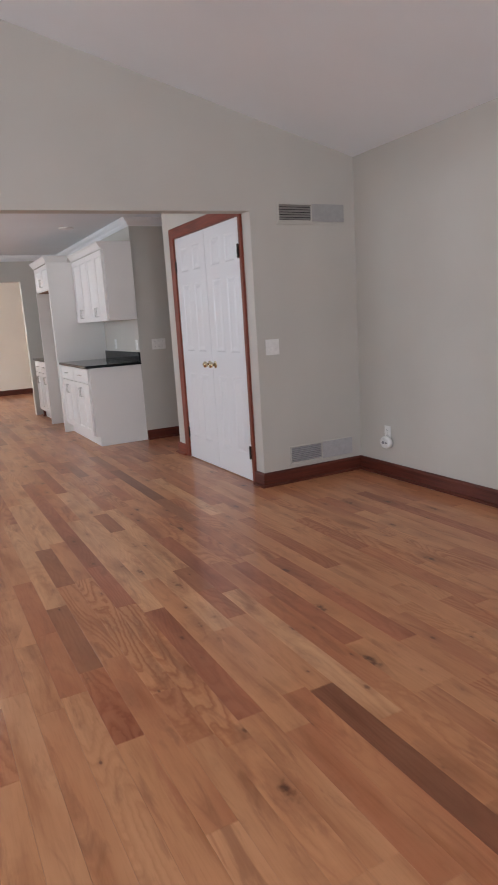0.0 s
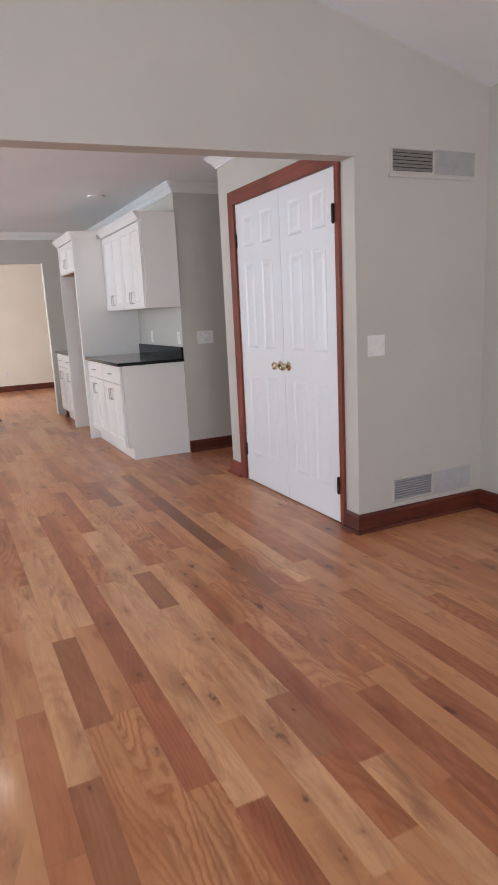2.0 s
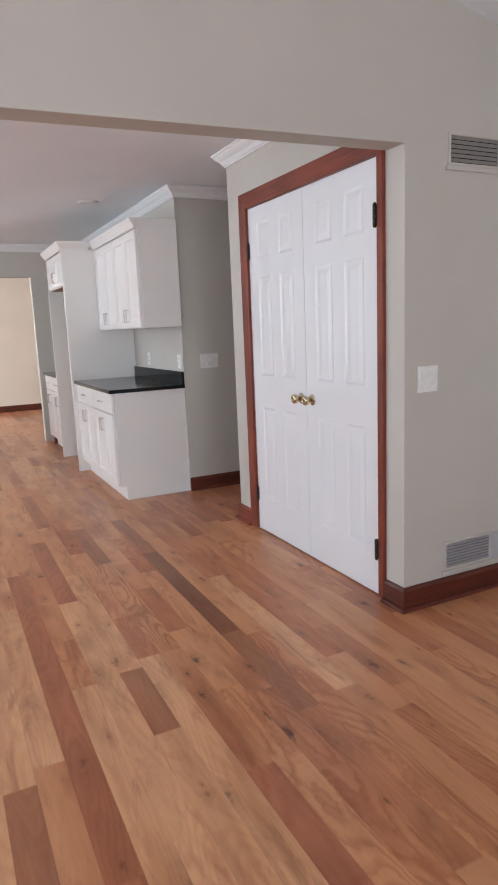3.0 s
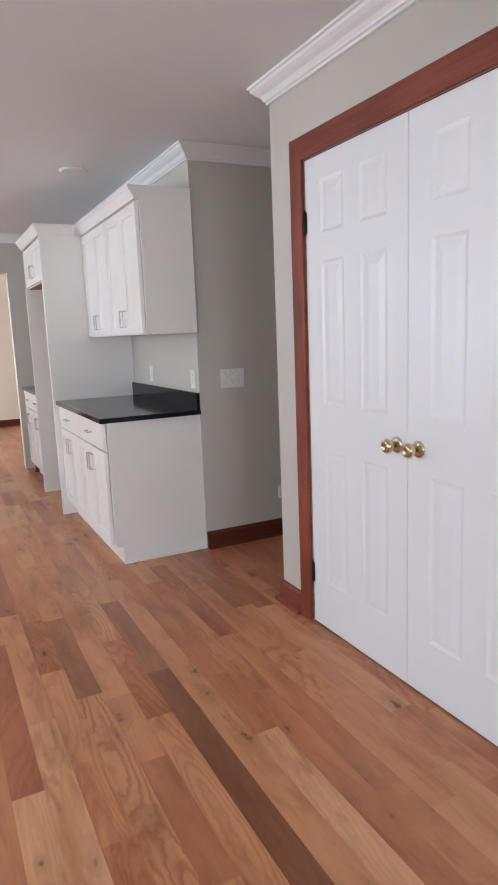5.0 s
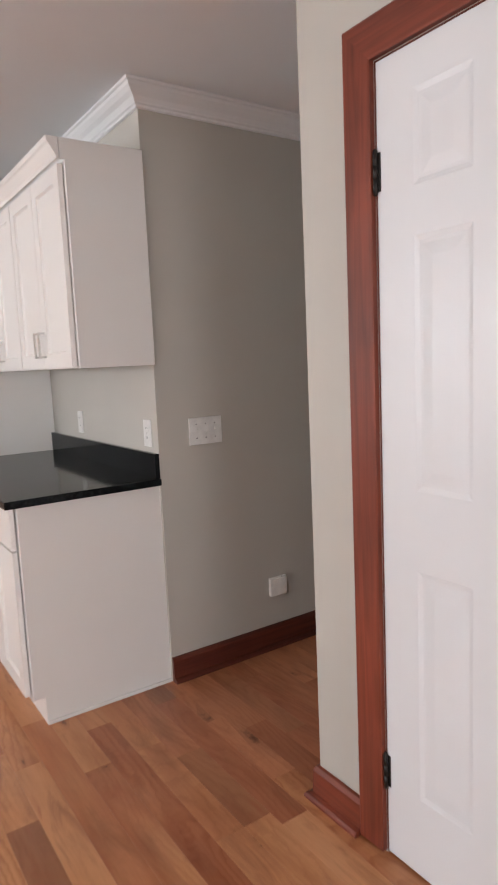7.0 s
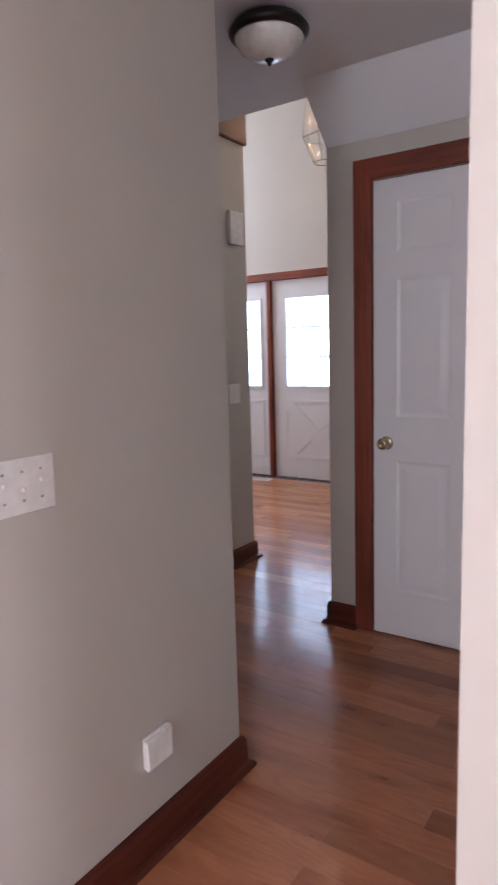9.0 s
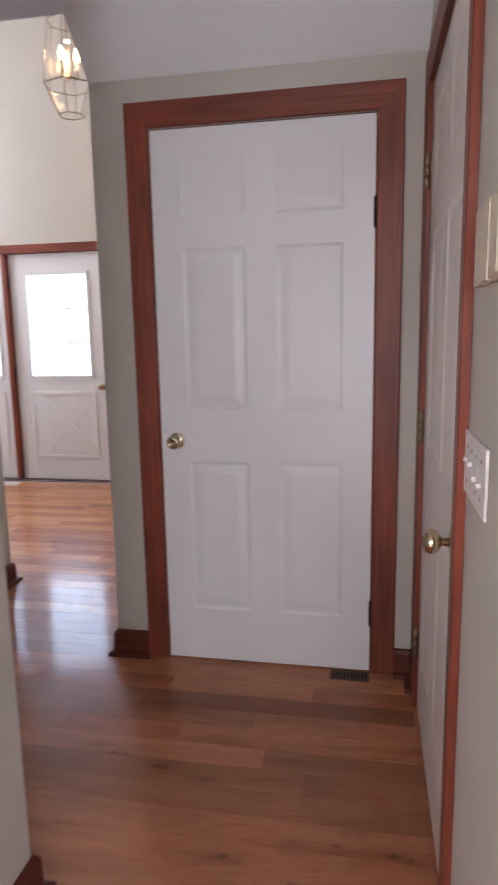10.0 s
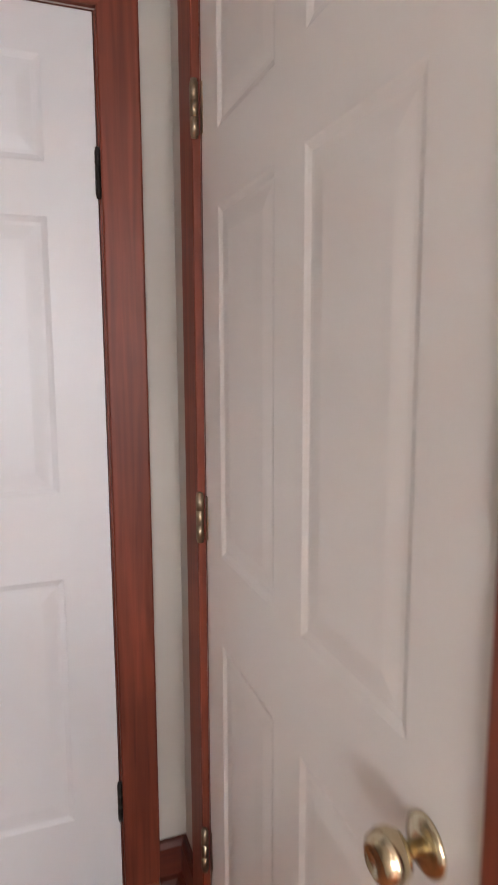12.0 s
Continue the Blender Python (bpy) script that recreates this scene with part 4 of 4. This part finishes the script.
# return-air grilles: an open half and a painted half
def grille(m, w, h, label, open_mat, slats, shut_mat, back_mat):
    t = thing("air_grille", m, label, "vent", "wall air grilles")
    f = 0.012
    part("frame", boxes((0, w, -0.008, -0.0005, 0, f), (0, w, -0.008, -0.0005, h - f, h), (0, f, -0.008, -0.0005, f, h - f), (w - f, w, -0.008, -0.0005, f, h - f), (w / 2 - 0.009, w / 2 + 0.009, -0.0075, -0.0005, f, h - f), bevel=0.0015), WALL, t)
    part("backing", boxes((f, w / 2 - 0.009, -0.002, -0.0006, f, h - f)), back_mat, t)
    step = (h - 2 * f) / slats
    for i in range(slats):
        z = f + (i + 0.5) * step
        bm = boxes((f + 0.0005, w / 2 - 0.0095, -0.0075, -0.0065, -step * 0.46, step * 0.46))
        bm.transform(Matrix.Translation((0, 0, z)) @ Matrix.Translation((0, -0.0055, 0)) @ Matrix.Rotation(radians(38), 4, "X") @ Matrix.Translation((0, 0.007, 0)))
        part("slat", bm, open_mat, t)
    part("painted_plate", boxes((w / 2 + 0.001, w - 0.003, -0.0105, -0.0081, 0.004, h - 0.004), bevel=0.0008), shut_mat, t)
    for i in range(slats * 2):
        z = f + (i + 0.5) * step / 2
        part("louvre", boxes((w / 2 + 0.012, w - f - 0.004, -0.0114, -0.0106, z - step * 0.12, z + step * 0.12)), shut_mat, t)
    part("bottom_lip", boxes((-0.012, w + 0.016, -0.010, -0.0006, -0.020, -0.001), bevel=0.002), WALL, t)
    return t


grille(pose(0.232, 0, 1.983), 0.596, 0.134, "painted wall air grille, one half with open louvres", GRILLE, 6, GRILLE_GREY, BLACK)
grille(pose(0.240, 0, 0.142), 0.602, 0.143, "low painted wall air grille, one half with open louvres", GRILLE_PALE, 8, GRILLE_PALE, GREYPLASTIC)

# floor register by the hall door
reg = thing("floor_register", pose(2.058, 1.998, 0.0), "dark brown floor register at the foot of the hall door", "vent")
part("frame", boxes((-0.034, -0.026, -0.075, 0.075, 0.0005, 0.004), (0.026, 0.034, -0.075, 0.075, 0.0005, 0.004), (-0.026, 0.026, -0.075, -0.067, 0.0005, 0.004), (-0.026, 0.026, 0.067, 0.075, 0.0005, 0.004)), REGISTER, reg)
for i in range(9):
    y = -0.056 + i * 0.014
    part("slat", boxes((-0.0255, 0.0255, y - 0.003, y + 0.003, 0.0006, 0.003)), REGISTER, reg)
part("pan", boxes((-0.0255, 0.0255, -0.0665, 0.0665, 0.0002, 0.0005)), BLACK, reg)

# things on the foyer wall
tb = thing("thermostat_box", pose(2.63, 3.85, 2.067), "white box high on the foyer wall", "alarm")
part("case", boxes((-0.068, 0.068, -0.03, -0.0005, -0.095, 0.095), bevel=0.006), PLASTIC, tb)
part("vent_bar", boxes((-0.05, 0.05, -0.0325, -0.0305, -0.06, -0.03)), PLASTIC, tb)
sb = thing("sensor_box", pose(2.39, 3.85, 2.03), "small dark grey box high on the foyer wall", "sensor")
part("case", boxes((-0.035, 0.035, -0.03, -0.0005, -0.065, 0.065), bevel=0.005), GREYPLASTIC, sb)
part("lens", turned([(0.012, 0.0302), (0.012, 0.033), (0.006, 0.035)], 16, axis="y"), BLACK, sb)
decora_plate(pose(2.585, 3.85, 1.085), 2, "white switch plate on the foyer wall")
rg = thing("air_grille", pose(2.33, 3.85, 0.18), "small grey return grille low on the foyer wall", "vent", "wall air grilles")
part("frame", boxes((0, 0.16, -0.006, -0.0005, 0, 0.15), bevel=0.002), GRILLE, rg)
for i in range(7):
    part("slat", boxes((0.012, 0.148, -0.0085, -0.0065, 0.014 + i * 0.018, 0.024 + i * 0.018)), GRILLE, rg)

# ---- lamps ----
flush = thing("ceiling_lamp", pose(1.39, 2.81, 2.439), "unlit flush ceiling lamp with bronze rim and opal glass bowl", "lamp")
part("rim", turned([(0.0736, -0.0005), (0.1030, -0.001), (0.1178, -0.008), (0.1306, -0.022), (0.1380, -0.032), (0.1352, -0.044), (0.1270, -0.052), (0.1178, -0.052)], 40), BRONZE, flush)
part("bowl", turned([(0.1168, -0.0525), (0.1168, -0.056), (0.1122, -0.070), (0.0994, -0.088), (0.0782, -0.104), (0.0506, -0.114), (0.0230, -0.118), (0.0055, -0.119)], 40), OPAL, flush, "white opal glass bowl")
part("finial", turned([(0.0147, -0.1195), (0.0175, -0.122), (0.0120, -0.127), (0.0074, -0.131), (0.0074, -0.136), (0.0028, -0.141)], 20), BRONZE, flush)

down = thing("recessed_light", pose(-0.515, 3.47, 2.439), "unlit round recessed ceiling light with white trim", "lamp")
part("trim_ring", turned([(0.058, -0.0005), (0.086, -0.001), (0.085, -0.008), (0.068, -0.014), (0.060, -0.010)], 36), WHITE, down)
part("lens", turned([(0.0575, -0.0015), (0.0575, -0.004), (0.03, -0.005)], 30), GRILLE_GREY, down)

CX, CY = 3.5, 3.68
lantern = thing("pendant_lantern", pose(CX, CY, 2.60), "lit six-sided foyer lantern with clear glass and brass edges", "lamp")
LEVELS = [(0.0, 0.075), (0.16, 0.150), (0.50, 0.110), (0.66, 0.045)]


def hexagon(r, z, k):
    a = radians(60 * k + 12)
    return Vector((r * math.cos(a), r * math.sin(a), z))


def rod(bm, p, q, r):
    d = q - p
    m = Matrix.Translation((p + q) / 2) @ d.to_track_quat("Z", "Y").to_matrix().to_4x4()
    bmesh.ops.create_cone(bm, cap_ends=True, segments=6, radius1=r, radius2=r, depth=d.length, matrix=m)


for z, r in LEVELS:
    bm = bmesh.new()
    for k in range(6):
        rod(bm, hexagon(r, z, k), hexagon(r, z, k + 1), 0.003)
    part("brass_ring", bm, LEADING, lantern)
for (z0, r0), (z1, r1) in zip(LEVELS, LEVELS[1:]):
    for k in range(6):
        bm = bmesh.new()
        rod(bm, hexagon(r0, z0, k), hexagon(r1, z1, k), 0.0028)
        part("brass_bar", bm, LEADING, lantern)
        bm = bmesh.new()
        c = [hexagon(r0, z0, k), hexagon(r0, z0, k + 1), hexagon(r1, z1, k + 1), hexagon(r1, z1, k)]
        mid = sum(c, Vector()) / 4
        n = Vector((mid.x, mid.y, 0)).normalized() * 0.0015
        c = [mid + (p - mid) * 0.965 for p in c]
        lo, hi = [bm.verts.new(p - n) for p in c], [bm.verts.new(p + n) for p in c]
        bm.faces.new(lo)
        bm.faces.new(hi)
        for i in range(4):
            bm.faces.new((lo[i], lo[(i + 1) % 4], hi[(i + 1) % 4], hi[i]))
        bmesh.ops.recalc_face_normals(bm, faces=bm.faces)
        pane = part("glass_pane", bm, CLEAR, lantern)
        pane.visible_shadow = False
bm = bmesh.new()
for k in range(3):
    a = radians(120 * k + 40)
    rod(bm, Vector((0, 0, 0.22)), Vector((0.05 * math.cos(a), 0.05 * math.sin(a), 0.20)), 0.004)
rod(bm, Vector((0, 0, 0.2)), Vector((0, 0, 2.25)), 0.005)
part("stem", bm, LEADING, lantern)
part("ceiling_cup", turned([(0.06, 2.299), (0.06, 2.28), (0.02, 2.25)], 20), LEADING, lantern)
for k in range(3):
    a = radians(120 * k + 40)
    x, y = 0.05 * math.cos(a), 0.05 * math.sin(a)
    part("candle_sleeve", turned([(0.011, 0.20), (0.011, 0.285)], 12, at=(x, y, 0)), IVORY, lantern)
    part("bulb", turned([(0.006, 0.2855), (0.014, 0.30), (0.0165, 0.315), (0.012, 0.34), (0.003, 0.365)], 14, at=(x, y, 0)), BULB, lantern)
glow = new("lantern_light", bpy.data.lights.new("lantern_light", "POINT"))
glow.data.energy, glow.data.color, glow.data.shadow_soft_size = 9, (1.0, 0.78, 0.58), 0.012
glow.location = (CX, CY, 2.60 + 0.40)

pale = thing("floor_register", pose(4.93, 5.235, 0.0), "pale metal floor register before the front door side light", "vent")
part("frame", boxes((-0.06, -0.05, -0.15, 0.15, 0.0005, 0.005), (0.05, 0.06, -0.15, 0.15, 0.0005, 0.005), (-0.05, 0.05, -0.15, -0.14, 0.0005, 0.005), (-0.05, 0.05, 0.14, 0.15, 0.0005, 0.005)), PLASTIC, pale)
for i in range(13):
    y = -0.126 + i * 0.021
    part("slat", boxes((-0.0495, 0.0495, y - 0.005, y + 0.005, 0.0006, 0.004)), PLASTIC, pale)

lit = thing("ceiling_lamp", pose(-2.13, 2.1, 2.439), "lit flush kitchen ceiling lamp with a white glass bowl", "lamp")
part("rim", turned([(0.10, -0.0005), (0.150, -0.001), (0.158, -0.010), (0.158, -0.026), (0.150, -0.030), (0.142, -0.030)], 40), WHITE, lit)
part("bowl", turned([(0.141, -0.0305), (0.140, -0.045), (0.128, -0.066), (0.100, -0.084), (0.060, -0.094), (0.010, -0.097)], 40), LITBOWL, lit, "glowing white glass bowl")

# ---- the oak floor: boards along y, in rows across x ----
random.seed(7)
BOARD, GAP = 0.0965, 0.0003
LENGTHS = (0.42, 0.54, 0.66, 0.84, 1.02, 1.26, 1.5)
# boards that stand out: a place across, both ends along, and the wood
CHOSEN = [(-1.09, -1.57, -0.63, OAK_RED), (-1.09, -2.75, -1.57, OAK_PALE), (-1.18, -1.49, -1.16, OAK_BROWN), (-1.18, -3.9, -2.49, OAK_DARK), (-0.89, -2.3, -1.28, OAK_RED),
          (-0.70, -2.4, -1.34, OAK_RED), (-1.47, -2.5, -1.55, OAK_RED), (-1.86, -1.91, -1.25, OAK_BROWN), (-1.57, -0.84, 1.46, OAK_RED), (-1.57, -1.43, -0.84, OAK_RED),
          (-1.76, -1.01, -0.37, OAK_BROWN), (-0.80, 0.22, 1.42, OAK_DARK), (-0.80, -0.44, 0.22, OAK_BROWN), (-0.80, 1.42, 2.21, OAK_BROWN), (-1.28, -0.32, 0.13, OAK_BROWN),
          (-0.60, -0.4, 0.85, OAK_PALE), (-1.09, 1.38, 2.15, OAK_BROWN), (-1.09, 0.2, 1.38, OAK_FIGURED), (-1.37, 0.93, 2.0, OAK_RED), (1.82, 1.77, 2.75, OAK_DARK),
          (-1.66, -2.2, -0.98, OAK_FIGURED), (-1.57, -2.6, -1.43, OAK_FIGURED), (-1.28, -1.9, -0.32, OAK_PALE),
          (-1.66, -0.3, 1.0, OAK_PALE), (-1.47, -1.55, 0.1, OAK_PALE), (-1.37, -1.2, 0.93, OAK_PALE), (-1.76, -0.37, 0.8, OAK_PALE), (-1.28, 0.13, 1.3, OAK_PALE),
          (-1.18, -1.16, 0.2, OAK_PALE), (-1.86, -1.25, 0.3, OAK_PALE)]


def board_verts(w, l):
    """A board 2 cm thick with eased top edges, centred, its top at z = 0."""
    c = 0.0004
    x, y = w / 2, l / 2
    top = [(-x + c, -y + c, 0), (x - c, -y + c, 0), (x - c, y - c, 0), (-x + c, y - c, 0)]
    mid = [(-x, -y, -c), (x, -y, -c), (x, y, -c), (-x, y, -c)]
    low = [(-x, -y, -0.02), (x, -y, -0.02), (x, y, -0.02), (-x, y, -0.02)]
    return top + mid + low


FACES = [(0, 1, 2, 3)] + [(4 + k, 4 + (k + 1) % 4, (k + 1) % 4, k) for k in range(4)] + [(8 + k, 8 + (k + 1) % 4, 4 + (k + 1) % 4, 4 + k) for k in range(4)]
shared = {}


def board_mesh(w, l, wood):
    """One mesh for all boards of the same size and wood."""
    key = (round(w, 4), round(l, 3), wood.name)
    if key not in shared:
        me = bpy.data.meshes.new("oak_board")
        me.from_pydata(board_verts(w - GAP, l - GAP), [], FACES)
        me.materials.append(wood)
        shared[key] = me
    return shared[key]


def fill(y0, y1):
    """Ends of boards of stock lengths from y0 to y1, the last one cut to fit."""
    out = []
    while y1 - y0 > 0.01:
        l = random.choice(LENGTHS)
        if y1 - y0 - l < 0.3:
            l = y1 - y0
        out.append((y0, y0 + l, OAK))
        y0 += l
    return out


oak_floor = tagged(new("floor"), "satin oak plank floor in mixed light, red and brown boards with knots", "floor", kind="structure")
rest_v, rest_f, singles = [], [], 0
EDGES = [-0.553 + BOARD * k for k in range(-56, 59)]
for x0, x1 in zip(EDGES, EDGES[1:]):
    xc, w = (x0 + x1) / 2, x1 - x0
    if xc > 5.06:
        continue
    lo, hi = (-7.98, 10.1) if xc < 0.93 else ((1.7, 10.1) if xc < 1.5 else ((1.05, 6.98) if xc < 2.2 else (2.86, 6.98)))
    row, y = [], lo
    for cx, a, b, wood in sorted((c for c in CHOSEN if x0 <= c[0] < x1), key=lambda c: c[1]):
        row += fill(y, a) + [(a, b, wood)]
        y = b
    row += fill(y, hi)
    for a, b, wood in row:
        # boards in the hall take redder and browner tones than the general mix
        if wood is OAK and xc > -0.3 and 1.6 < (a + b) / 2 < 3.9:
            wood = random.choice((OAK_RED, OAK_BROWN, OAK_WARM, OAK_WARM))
        yc, l = (a + b) / 2, b - a
        near = wood is not OAK or (-2.0 < xc < 2.1 and ((xc < 0.4 and -1.9 < yc < 0.3) or (-1.4 < xc and 0.0 < yc < 2.9)) and (xc < 0.9 or yc > 1.7))
        if near and singles < 300:
            board = new("oak_board", board_mesh(w, l, wood))
            board.location = (xc, yc, 0)
            board.parent = oak_floor
            singles += 1
        else:
            n = len(rest_v)
            rest_v += [(px + xc, py + yc, pz) for px, py, pz in board_verts(w - GAP, l - GAP)]
            rest_f += [tuple(n + q for q in f) for f in FACES]
me = bpy.data.meshes.new("oak_boards_rest")
me.from_pydata(rest_v, [], rest_f)
me.materials.append(OAK)
rest = new("oak_boards", me)
rest.parent = oak_floor
tagged(rest, kind="stuff")
